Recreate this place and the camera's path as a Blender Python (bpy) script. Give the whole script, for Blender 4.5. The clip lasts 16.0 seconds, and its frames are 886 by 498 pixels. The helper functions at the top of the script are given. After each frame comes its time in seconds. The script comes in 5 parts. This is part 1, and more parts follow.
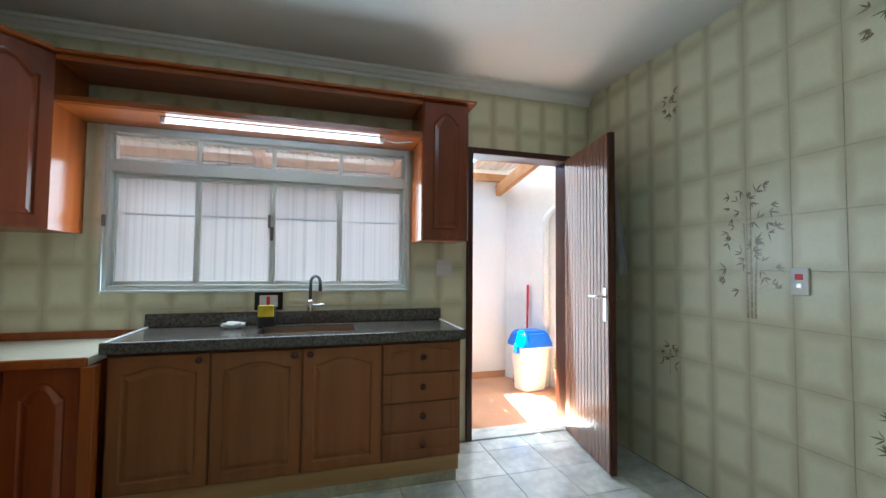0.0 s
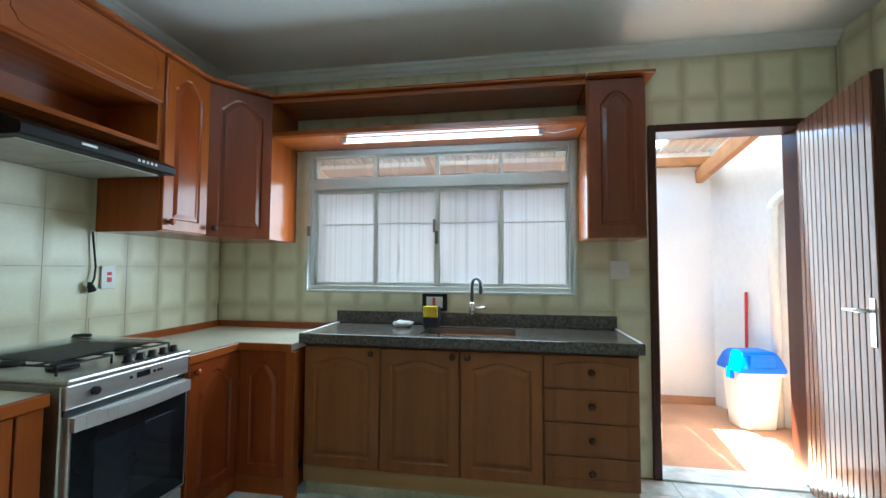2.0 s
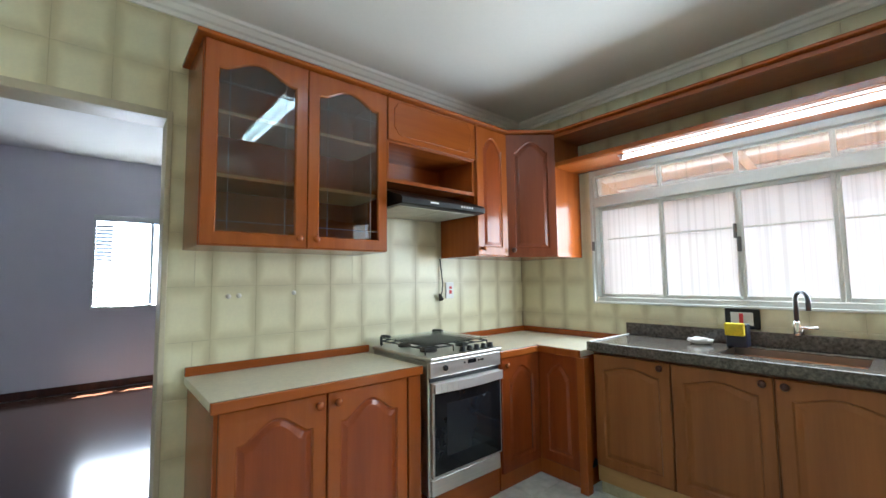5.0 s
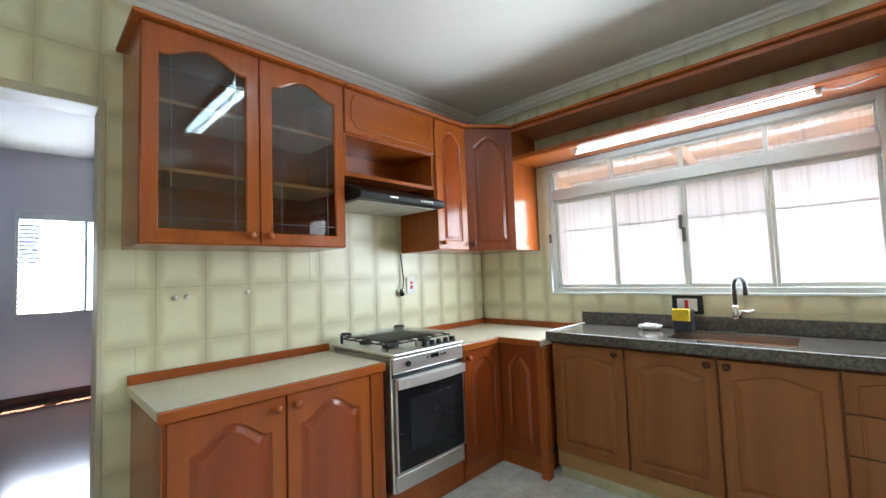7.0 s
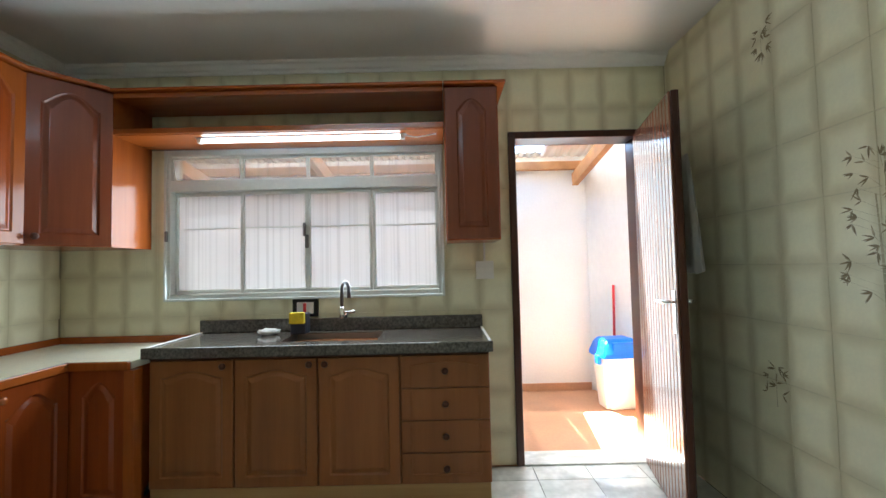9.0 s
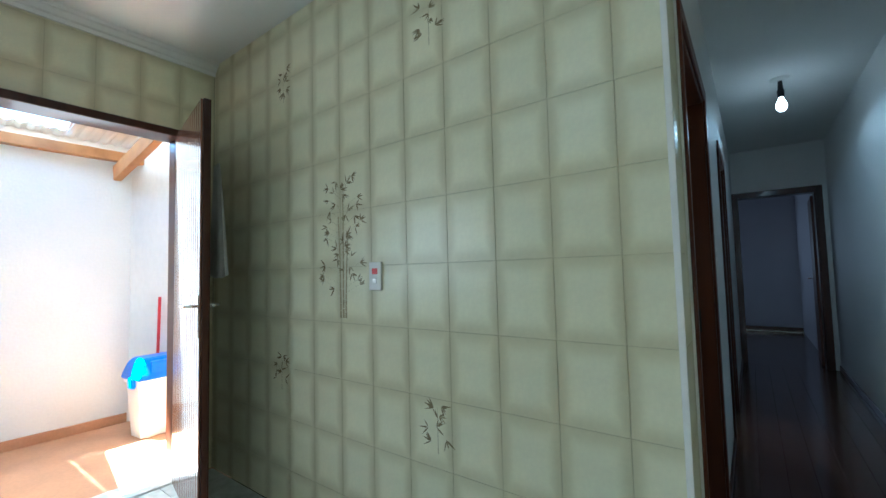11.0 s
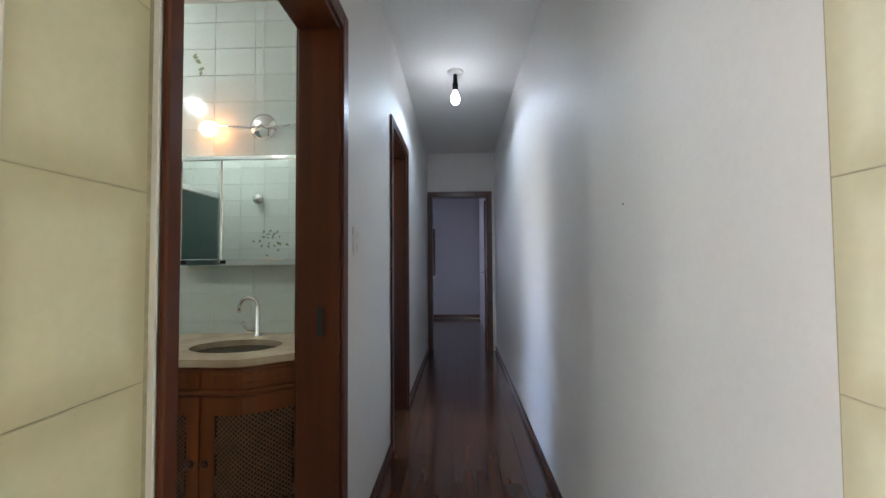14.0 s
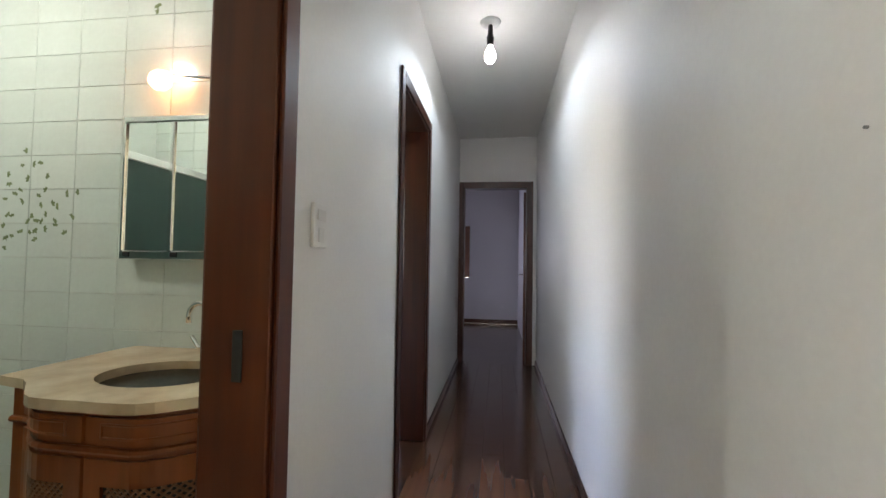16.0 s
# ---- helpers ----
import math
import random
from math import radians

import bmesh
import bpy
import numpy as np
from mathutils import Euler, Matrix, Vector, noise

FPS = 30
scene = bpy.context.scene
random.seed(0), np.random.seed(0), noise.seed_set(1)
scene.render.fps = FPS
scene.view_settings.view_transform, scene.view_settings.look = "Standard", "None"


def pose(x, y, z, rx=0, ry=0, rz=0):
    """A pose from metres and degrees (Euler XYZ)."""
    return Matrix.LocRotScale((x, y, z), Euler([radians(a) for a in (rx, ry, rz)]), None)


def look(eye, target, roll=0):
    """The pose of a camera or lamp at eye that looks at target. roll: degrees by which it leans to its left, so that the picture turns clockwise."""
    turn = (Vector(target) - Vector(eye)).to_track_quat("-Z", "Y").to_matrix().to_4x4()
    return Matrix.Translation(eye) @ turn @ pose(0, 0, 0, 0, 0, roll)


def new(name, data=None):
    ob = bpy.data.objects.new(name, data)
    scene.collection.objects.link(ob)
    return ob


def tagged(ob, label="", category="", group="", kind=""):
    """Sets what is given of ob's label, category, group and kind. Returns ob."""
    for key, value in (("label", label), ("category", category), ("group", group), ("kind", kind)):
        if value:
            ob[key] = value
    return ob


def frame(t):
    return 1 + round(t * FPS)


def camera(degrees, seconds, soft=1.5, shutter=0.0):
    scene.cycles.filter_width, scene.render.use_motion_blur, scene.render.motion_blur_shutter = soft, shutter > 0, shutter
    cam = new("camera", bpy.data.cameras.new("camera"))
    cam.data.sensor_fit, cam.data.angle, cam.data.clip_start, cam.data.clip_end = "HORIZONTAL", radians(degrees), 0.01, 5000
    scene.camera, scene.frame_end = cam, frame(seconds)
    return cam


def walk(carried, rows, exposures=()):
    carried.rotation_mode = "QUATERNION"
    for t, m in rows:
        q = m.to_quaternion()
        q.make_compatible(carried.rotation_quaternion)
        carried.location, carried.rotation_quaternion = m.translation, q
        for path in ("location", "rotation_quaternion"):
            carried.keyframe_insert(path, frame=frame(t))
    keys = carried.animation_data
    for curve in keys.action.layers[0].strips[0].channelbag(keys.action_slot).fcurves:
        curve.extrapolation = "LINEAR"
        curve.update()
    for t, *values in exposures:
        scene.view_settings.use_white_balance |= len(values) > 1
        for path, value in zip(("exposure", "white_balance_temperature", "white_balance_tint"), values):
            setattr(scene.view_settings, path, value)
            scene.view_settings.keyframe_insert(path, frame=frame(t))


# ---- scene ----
cam = camera(94.2, 16.0)
EXPOSURES = [(0, 5.14, 5350, 2), (2.5, 5.29, 5150, -5), (3.2, 5.36, 5250, -6), (4, 5.74, 5600, 0), (4.5, 5.83, 5700, 3), (7, 6.04, 5800, 6), (8.2, 5.79, 5800, 4), (10.3, 4.84, 5800, 1), (11, 5.29, 5050, -5), (11.5, 5.84, 5850, 11), (12, 6.14, 6000, 24), (12.5, 6.16, 5800, 24), (13.5, 6.34, 5700, 22), (14, 6.72, 6450, 18), (14.5, 6.95, 6750, 17), (16, 6.99, 7200, 19)]
PATH = [
    (0, (0.044, 0.188, 1.282), (0.609, 2.105, 1.365), 0.5),
    (0.5, (0.098, 0.216, 1.259), (0.427, 2.187, 1.352), 0.3),
    (1, (0.135, 0.28, 1.23), (0.241, 2.274, 1.33), 0.2),
    (1.5, (0.188, 0.318, 1.259), (0.085, 2.314, 1.344), 0.3),
    (2, (0.223, 0.343, 1.268), (-0.099, 2.315, 1.366), 0.3),
    (2.5, (0.271, 0.344, 1.274), (-0.282, 2.263, 1.39), 0.2),
    (3, (0.344, 0.335, 1.286), (-0.421, 2.179, 1.41), 0.1),
    (3.5, (0.417, 0.328, 1.286), (-0.576, 2.059, 1.42), -0.1),
    (4, (0.465, 0.292, 1.272), (-0.741, 1.881, 1.424), -0.2),
    (4.5, (0.462, 0.243, 1.291), (-0.917, 1.683, 1.439), -0.4),
    (4.7, (0.455, 0.217, 1.292), (-0.984, 1.597, 1.441), -0.6),
    (5.2, (0.443, 0.16, 1.292), (-1.127, 1.396, 1.443), -0.79),
    (5.7, (0.409, 0.122, 1.293), (-1.219, 1.281, 1.443), -1.23),
    (6.2, (0.385, 0.114, 1.294), (-1.227, 1.294, 1.438), -1.66),
    (6.8, (0.41, 0.156, 1.294), (-1.051, 1.516, 1.42), -1.9),
    (7, (0.432, 0.185, 1.291), (-0.956, 1.619, 1.412), -2.1),
    (7.5, (0.499, 0.257, 1.307), (-0.65, 1.891, 1.401), -1.6),
    (8, (0.555, 0.297, 1.299), (-0.266, 2.118, 1.385), -1.3),
    (8.2, (0.6, 0.314, 1.316), (-0.081, 2.193, 1.389), -0.9),
    (8.9, (0.634, 0.36, 1.301), (0.541, 2.343, 1.385), -1.2),
    (9.6, (0.647, 0.374, 1.273), (1.205, 2.28, 1.384), -1.7),
    (10.3, (0.717, 0.308, 1.258), (1.866, 1.941, 1.359), -2.0),
    (10.5, (0.757, 0.291, 1.248), (2.046, 1.816, 1.357), -1.8),
    (11, (0.856, 0.2, 1.235), (2.457, 1.393, 1.348), -1.4),
    (11.5, (0.928, 0.109, 1.225), (2.723, 0.986, 1.332), -1.1),
    (12, (1.041, 0.034, 1.219), (2.951, 0.622, 1.315), -1.1),
    (12.5, (1.199, -0.073, 1.214), (3.161, 0.308, 1.29), -0.9),
    (13, (1.34, -0.132, 1.205), (3.325, 0.109, 1.263), -0.7),
    (13.5, (1.549, -0.117, 1.181), (3.543, 0.029, 1.232), -0.4),
    (14, (1.778, -0.089, 1.169), (3.775, -0.005, 1.242), -0.4),
    (14.5, (1.94, -0.075, 1.168), (3.937, -0.03, 1.249), -0.0),
    (15, (2.129, -0.106, 1.166), (4.126, -0.055, 1.26), -0.0),
    (15.5, (2.294, -0.137, 1.157), (4.287, -0.007, 1.258), 0.1),
    (16, (2.44, -0.13, 1.169), (4.42, 0.141, 1.24), 0.9),
]
walk(cam, [(t, look(eye, target, roll)) for t, eye, target, roll in PATH], EXPOSURES)

# ---- world, sun, lamps ----
world = bpy.data.worlds.new("sky")
scene.world = world
world.use_nodes = True
wn = world.node_tree
sky = wn.nodes.new("ShaderNodeTexSky")
sky.sky_type, sky.sun_disc, sky.sun_elevation, sky.sun_rotation = "NISHITA", False, radians(73), radians(-46)
wn.links.new(sky.outputs[0], wn.nodes["Background"].inputs[0])
wn.nodes["Background"].inputs[1].default_value = 0.05
SUN_DIR = Vector((0.21, -0.20, -0.957)).normalized()
sun = new("sun", bpy.data.lights.new("sun", "SUN"))
sun.data.energy, sun.data.angle, sun.data.color = 5.0, radians(0.5), (1.0, 0.95, 0.88)
sun.matrix_world = Matrix.Translation((0, 6, 8)) @ SUN_DIR.to_track_quat("-Z", "Y").to_matrix().to_4x4()


def area(name, eye, target, sx, sy, watts, colour):
    data = bpy.data.lights.new(name, "AREA")
    data.shape, data.size, data.size_y, data.energy, data.color = "RECTANGLE", sx, sy, watts, colour
    ob = new(name, data)
    ob.matrix_world = look(eye, target)
    return ob


def bulb_light(name, at, watts, colour, radius):
    data = bpy.data.lights.new(name, "POINT")
    data.energy, data.color, data.shadow_soft_size = watts, colour, radius
    ob = new(name, data)
    ob.location = at
    return ob


# lamps standing in for daylight, at the openings and under the yard roof
area("daylight_window", (-0.304, 3.075, 1.50), (-0.304, 0, 1.40), 1.80, 0.74, 0.69, (0.93, 0.98, 1.0))
area("daylight_door", (1.535, 3.20, 1.15), (0.0, 0.6, 1.35), 0.78, 1.9, 0.2484, (1.0, 0.98, 0.95))
# extra lamp added beneath the roof sheets to brighten the yard
area("daylight_yard", (-0.6, 3.95, 2.50), (-0.6, 3.85, 0), 6.4, 1.2, 0.063, (1.0, 0.99, 0.97))
area("daylight_living", (-6.2, 0.7, 1.4), (0, 0.7, 0.6), 1.2, 1.0, 0.6727, (0.9, 0.93, 1.0))
# lamp added in an unseen opening to light the side room
area("daylight_side_room", (5.6, 3.08, 1.5), (5.4, 1.0, 1.0), 1.3, 1.1, 0.0648, (0.95, 0.97, 1.0))
area("daylight_bedroom", (10.5, 1.1, 1.5), (8, 0.6, 1.0), 0.9, 1.0, 0.1207, (0.7, 0.78, 1.0))
bulb_light("corridor_bulb_light", (4.988, -0.06, 2.44), 0.0075, (0.66, 0.84, 1.0), 0.04)
below = bpy.data.lights.new("corridor_bulb_beam", "SPOT")
below.energy, below.color, below.spot_size, below.spot_blend, below.shadow_soft_size = 0.138, (0.62, 0.83, 1.0), radians(178), 0.25, 0.04
new("corridor_bulb_beam", below).location = (4.988, -0.06, 2.40)
bulb_light("vanity_bulb_light", (3.975, 1.285, 1.94), 0.0068, (1.0, 0.28, 0.04), 0.02)
bulb_light("bathroom_ceiling_light", (3.18, 2.0, 2.43), 0.2129, (0.90, 1.0, 0.95), 0.03)

# ---- materials ----


def mat(name, base=(0.8, 0.8, 0.8), rough=0.5, metal=0.0, vary=0.1, scale=3.0, fine=40.0, bump=0.05, coat=0.0, tint=None, per=0.0, stretch=(1, 1, 1)):
    """A surface with slow stains, fine grain and a little relief."""
    m = bpy.data.materials.new(name)
    m.use_nodes = True
    nt = m.node_tree
    n, l = nt.nodes, nt.links
    b = n["Principled BSDF"]
    b.inputs["Metallic"].default_value = metal
    b.inputs["Coat Weight"].default_value = coat
    b.inputs["Coat Roughness"].default_value = 0.12
    co = n.new("ShaderNodeTexCoord")
    mp = n.new("ShaderNodeMapping")
    mp.inputs["Scale"].default_value = stretch
    l.new(co.outputs["Object"], mp.inputs[0])
    big = n.new("ShaderNodeTexNoise")
    big.inputs["Scale"].default_value, big.inputs["Detail"].default_value = scale, 5
    small = n.new("ShaderNodeTexNoise")
    small.inputs["Scale"].default_value, small.inputs["Detail"].default_value = fine, 4
    l.new(mp.outputs[0], big.inputs[0])
    l.new(mp.outputs[0], small.inputs[0])
    dark = tint or tuple(c * (1 - 2.2 * vary) for c in base)
    r1 = n.new("ShaderNodeMapRange")
    r1.inputs[1].default_value, r1.inputs[2].default_value = 0.3, 0.72
    l.new(big.outputs[0], r1.inputs[0])
    mx = n.new("ShaderNodeMix")
    mx.data_type = "RGBA"
    mx.inputs[6].default_value, mx.inputs[7].default_value = (*dark, 1), (*base, 1)
    l.new(r1.outputs[0], mx.inputs[0])
    hsv = n.new("ShaderNodeHueSaturation")
    l.new(mx.outputs[2], hsv.inputs["Color"])
    r2 = n.new("ShaderNodeMapRange")
    r2.inputs[1].default_value, r2.inputs[2].default_value = 0.25, 0.75
    r2.inputs[3].default_value, r2.inputs[4].default_value = 1 - vary * 0.8, 1 + vary * 0.5
    l.new(small.outputs[0], r2.inputs[0])
    if per:
        info = n.new("ShaderNodeObjectInfo")
        r3 = n.new("ShaderNodeMapRange")
        r3.inputs[3].default_value, r3.inputs[4].default_value = 1 - per, 1 + per
        l.new(info.outputs["Random"], r3.inputs[0])
        mu = n.new("ShaderNodeMath")
        mu.operation = "MULTIPLY"
        l.new(r2.outputs[0], mu.inputs[0])
        l.new(r3.outputs[0], mu.inputs[1])
        l.new(mu.outputs[0], hsv.inputs["Value"])
    else:
        l.new(r2.outputs[0], hsv.inputs["Value"])
    l.new(hsv.outputs[0], b.inputs["Base Color"])
    rr = n.new("ShaderNodeMapRange")
    rr.inputs[3].default_value, rr.inputs[4].default_value = max(0.02, rough * 0.85), min(1, rough * 1.2)
    l.new(big.outputs[0], rr.inputs[0])
    l.new(rr.outputs[0], b.inputs["Roughness"])
    if bump:
        bp = n.new("ShaderNodeBump")
        bp.inputs["Strength"].default_value, bp.inputs["Distance"].default_value = bump, 0.01
        l.new(small.outputs[0], bp.inputs["Height"])
        l.new(bp.outputs[0], b.inputs["Normal"])
    return m


def wood(name, base, dark, rough=0.3, coat=0.3, grain=(14, 14, 0.7), per=0.06):
    """Varnished wood whose grain runs along local z."""
    m = mat(name, base, rough, 0, 0.06, 1.3, 9.0, 0.015, coat, dark, per, grain)
    m.node_tree.nodes["Principled BSDF"].inputs["Specular IOR Level"].default_value = 0.35
    return m


def glass_mat(name, colour, rough, mix_translucent, clear=0.0, ior=1.45, ribs=False):
    """A pane: some light scattered, some let straight through, gloss on top."""
    m = bpy.data.materials.new(name)
    m.use_nodes = True
    nt = m.node_tree
    n, l = nt.nodes, nt.links
    n.remove(n["Principled BSDF"])
    out = n["Material Output"]
    tr = n.new("ShaderNodeBsdfTranslucent")
    tr.inputs[0].default_value = (*colour, 1)
    tp = n.new("ShaderNodeBsdfTransparent")
    tp.inputs[0].default_value = (*colour, 1)
    gl = n.new("ShaderNodeBsdfGlossy")
    gl.inputs["Roughness"].default_value = rough
    m1 = n.new("ShaderNodeMixShader")
    m1.inputs[0].default_value = mix_translucent
    l.new(tp.outputs[0], m1.inputs[1])
    l.new(tr.outputs[0], m1.inputs[2])
    fr = n.new("ShaderNodeFresnel")
    fr.inputs[0].default_value = ior
    m2 = n.new("ShaderNodeMixShader")
    l.new(fr.outputs[0], m2.inputs[0])
    l.new(m1.outputs[0], m2.inputs[1])
    l.new(gl.outputs[0], m2.inputs[2])
    l.new(m2.outputs[0], out.inputs[0])
    if ribs:
        co = n.new("ShaderNodeTexCoord")
        mp = n.new("ShaderNodeMapping")
        mp.inputs["Scale"].default_value = (48, 0.01, 0.12)
        nz = n.new("ShaderNodeTexNoise")
        nz.inputs["Scale"].default_value, nz.inputs["Detail"].default_value = 1.0, 3
        rg = n.new("ShaderNodeMapRange")
        rg.inputs[1].default_value, rg.inputs[2].default_value = 0.36, 0.50
        rg.inputs[3].default_value, rg.inputs[4].default_value = 0.0, 1.0
        l.new(co.outputs["Object"], mp.inputs[0])
        l.new(mp.outputs[0], nz.inputs[0])
        l.new(nz.outputs[0], rg.inputs[0])
        cm = n.new("ShaderNodeMix")
        cm.data_type = "RGBA"
        cm.inputs[6].default_value, cm.inputs[7].default_value = (*[c * 0.86 for c in colour], 1), (*colour, 1)
        l.new(rg.outputs[0], cm.inputs[0])
        l.new(cm.outputs[2], tr.inputs[0])
        l.new(cm.outputs[2], tp.inputs[0])
    return m


def lamp_mat(name, colour, strength):
    m = bpy.data.materials.new(name)
    m.use_nodes = True
    b = m.node_tree.nodes["Principled BSDF"]
    b.inputs["Base Color"].default_value = (0.9, 0.9, 0.9, 1)
    b.inputs["Emission Color"].default_value = (*colour, 1)
    b.inputs["Emission Strength"].default_value = strength
    return m


def glazed_tile(name, centre, edge, half_w, half_h, rough=0.22):
    """Glazed ware: a pale middle printed darker and browner towards its rim."""
    m = mat(name, centre, rough, 0, 0.05, 5, 60, 0.02, 0.0, None, 0.03)
    nt = m.node_tree
    n, l = nt.nodes, nt.links
    b = n["Principled BSDF"]
    src = b.inputs["Base Color"].links[0].from_socket
    co = n.new("ShaderNodeTexCoord")
    sp = n.new("ShaderNodeSeparateXYZ")
    l.new(co.outputs["Object"], sp.inputs[0])
    fac = []
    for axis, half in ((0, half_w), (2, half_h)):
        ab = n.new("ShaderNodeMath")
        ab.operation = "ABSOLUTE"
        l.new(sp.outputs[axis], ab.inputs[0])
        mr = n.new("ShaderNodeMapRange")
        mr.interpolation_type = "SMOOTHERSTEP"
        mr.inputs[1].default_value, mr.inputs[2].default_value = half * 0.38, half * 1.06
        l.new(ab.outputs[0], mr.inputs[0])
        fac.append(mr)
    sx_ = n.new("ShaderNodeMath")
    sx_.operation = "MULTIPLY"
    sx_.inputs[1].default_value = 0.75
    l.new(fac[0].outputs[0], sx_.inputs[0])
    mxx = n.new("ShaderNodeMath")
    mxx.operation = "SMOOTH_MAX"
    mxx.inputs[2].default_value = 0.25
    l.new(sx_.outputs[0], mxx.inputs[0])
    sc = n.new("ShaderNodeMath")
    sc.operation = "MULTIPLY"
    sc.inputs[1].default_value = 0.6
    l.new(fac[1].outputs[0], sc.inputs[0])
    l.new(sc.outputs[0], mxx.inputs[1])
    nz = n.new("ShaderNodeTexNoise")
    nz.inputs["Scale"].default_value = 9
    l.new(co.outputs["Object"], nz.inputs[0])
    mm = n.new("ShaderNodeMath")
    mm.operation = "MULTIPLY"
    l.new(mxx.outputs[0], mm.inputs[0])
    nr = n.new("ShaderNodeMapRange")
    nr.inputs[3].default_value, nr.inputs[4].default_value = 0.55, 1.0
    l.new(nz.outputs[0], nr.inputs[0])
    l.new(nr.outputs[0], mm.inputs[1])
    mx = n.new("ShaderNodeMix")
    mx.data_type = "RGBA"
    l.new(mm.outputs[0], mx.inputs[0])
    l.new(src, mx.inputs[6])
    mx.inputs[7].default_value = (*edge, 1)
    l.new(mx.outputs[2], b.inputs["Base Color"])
    return m


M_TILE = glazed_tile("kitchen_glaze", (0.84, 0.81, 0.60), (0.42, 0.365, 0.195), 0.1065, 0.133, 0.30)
M_GROUT = mat("grout", (0.58, 0.53, 0.37), 0.9, 0, 0.22, 4, 80, 0.2)
M_BTILE = mat("bathroom_glaze", (0.58, 0.63, 0.59), 0.10, 0, 0.04, 5, 60, 0.02, 0, None, 0.03)
M_BGROUT = mat("bathroom_grout", (0.60, 0.60, 0.55), 0.9, 0, 0.1)
M_FTILE = mat("marbled_floor_tile", (0.76, 0.78, 0.74), 0.22, 0, 0.12, 6, 26, 0.02, 0, (0.46, 0.49, 0.46), 0.05, (1, 2.2, 1))
M_FGROUT = mat("floor_grout", (0.42, 0.42, 0.39), 0.9)
M_CEIL = mat("ceiling_paint", (0.80, 0.79, 0.76), 0.75, 0, 0.02, 1.5, 60, 0.03)
M_WHITE = mat("white_wall_paint", (0.78, 0.77, 0.75), 0.55, 0, 0.03, 1.2, 70, 0.06)
M_LILAC = mat("lilac_wall_paint", (0.66, 0.65, 0.70), 0.6, 0, 0.03, 1.2, 70, 0.06)
M_YARD = mat("yard_wall_paint", (0.80, 0.80, 0.79), 0.8, 0, 0.04, 1.3, 50, 0.15)
M_STAIN = mat("stained_yard_paint", (0.78, 0.77, 0.75), 0.85, 0, 0.05, 2.4, 30, 0.25, 0, None, 0, (1, 1, 0.5))
M_RED = mat("red_oxide_floor", (0.55, 0.28, 0.15), 0.5, 0, 0.12, 3, 50, 0.08)
M_DARKFLOOR = wood("dark_floor_wood", (0.075, 0.030, 0.016), (0.030, 0.013, 0.008), 0.18, 0.5, (14, 0.7, 14), 0.1)
M_BOARD = wood("varnished_floor_board", (0.12, 0.050, 0.024), (0.070, 0.028, 0.015), 0.20, 0.5, (0.7, 14, 14), 0.2)
M_FRAME = wood("dark_frame_wood", (0.075, 0.018, 0.006), (0.035, 0.009, 0.004), 0.32, 0.2)
# cherry made darker and redder, so the colour carries the shade on two fronts
M_CHERRY_SHADED = wood("maroon_veneer", (0.20, 0.048, 0.018), (0.15, 0.034, 0.013), 0.24, 0.25)
M_CHERRY = wood("cherry_varnish", (0.35, 0.088, 0.013), (0.27, 0.062, 0.009), 0.24, 0.25)
# the door panels' own red; also the shade colour of the corner base doors
M_FIELD_SHADE = wood("red_panel_and_shaded_cherry", (0.29, 0.060, 0.011), (0.22, 0.042, 0.008), 0.20, 0.35)
M_CHERRY_H = wood("cherry_varnish_lengthwise", (0.35, 0.088, 0.013), (0.27, 0.062, 0.009), 0.24, 0.25, (0.7, 14, 14))
M_OAK = wood("worn_sink_oak", (0.29, 0.105, 0.029), (0.225, 0.076, 0.020), 0.40, 0.05)
M_PINE = wood("pine_board", (0.50, 0.31, 0.13), (0.38, 0.21, 0.08), 0.6, 0.0, (0.8, 14, 14))
M_BEAM = wood("roof_timber", (0.50, 0.25, 0.095), (0.36, 0.16, 0.06), 0.6, 0.0, (6, 6, 6))
M_DOORWOOD = wood("ribbed_door_wood", (0.27, 0.120, 0.072), (0.18, 0.075, 0.044), 0.24, 0.6)
M_LAMINATE = mat("cream_laminate", (0.70, 0.66, 0.52), 0.35, 0, 0.06, 30, 120, 0.02)
M_GRANITE = mat("brown_granite", (0.16, 0.14, 0.12), 0.14, 0, 0.34, 75, 240, 0.02, 0.0, (0.045, 0.038, 0.032))
M_STEEL = mat("brushed_steel", (0.74, 0.73, 0.71), 0.36, 1.0, 0.06, 6, 40, 0.02, 0, None, 0, (1, 12, 12))
M_SATIN = mat("satin_handle_steel", (0.90, 0.90, 0.90), 0.42, 1.0, 0.03, 6, 40, 0.01)
# shelf wood paled so its colour carries the light inside the glass cabinet
M_SHELF = wood("pale_lit_shelf_wood", (0.50, 0.24, 0.085), (0.42, 0.18, 0.06), 0.4, 0.05, (0.7, 14, 14))
M_LATCH = mat("dull_latch_metal", (0.22, 0.23, 0.24), 0.4, 0.7, 0.1)
M_JAMB = mat("beige_enamel", (0.60, 0.55, 0.42), 0.4, 0, 0.06)
M_CHROME = mat("chrome", (0.80, 0.80, 0.80), 0.08, 1.0, 0.02, 4, 30, 0)
M_ALU = mat("painted_window_metal", (0.71, 0.75, 0.73), 0.4, 0.0, 0.06, 5, 50, 0.03)
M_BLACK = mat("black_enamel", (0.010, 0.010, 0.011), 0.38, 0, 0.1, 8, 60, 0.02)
M_BGLASS = mat("oven_black_glass", (0.010, 0.011, 0.014), 0.05, 0, 0.05, 4, 30, 0)
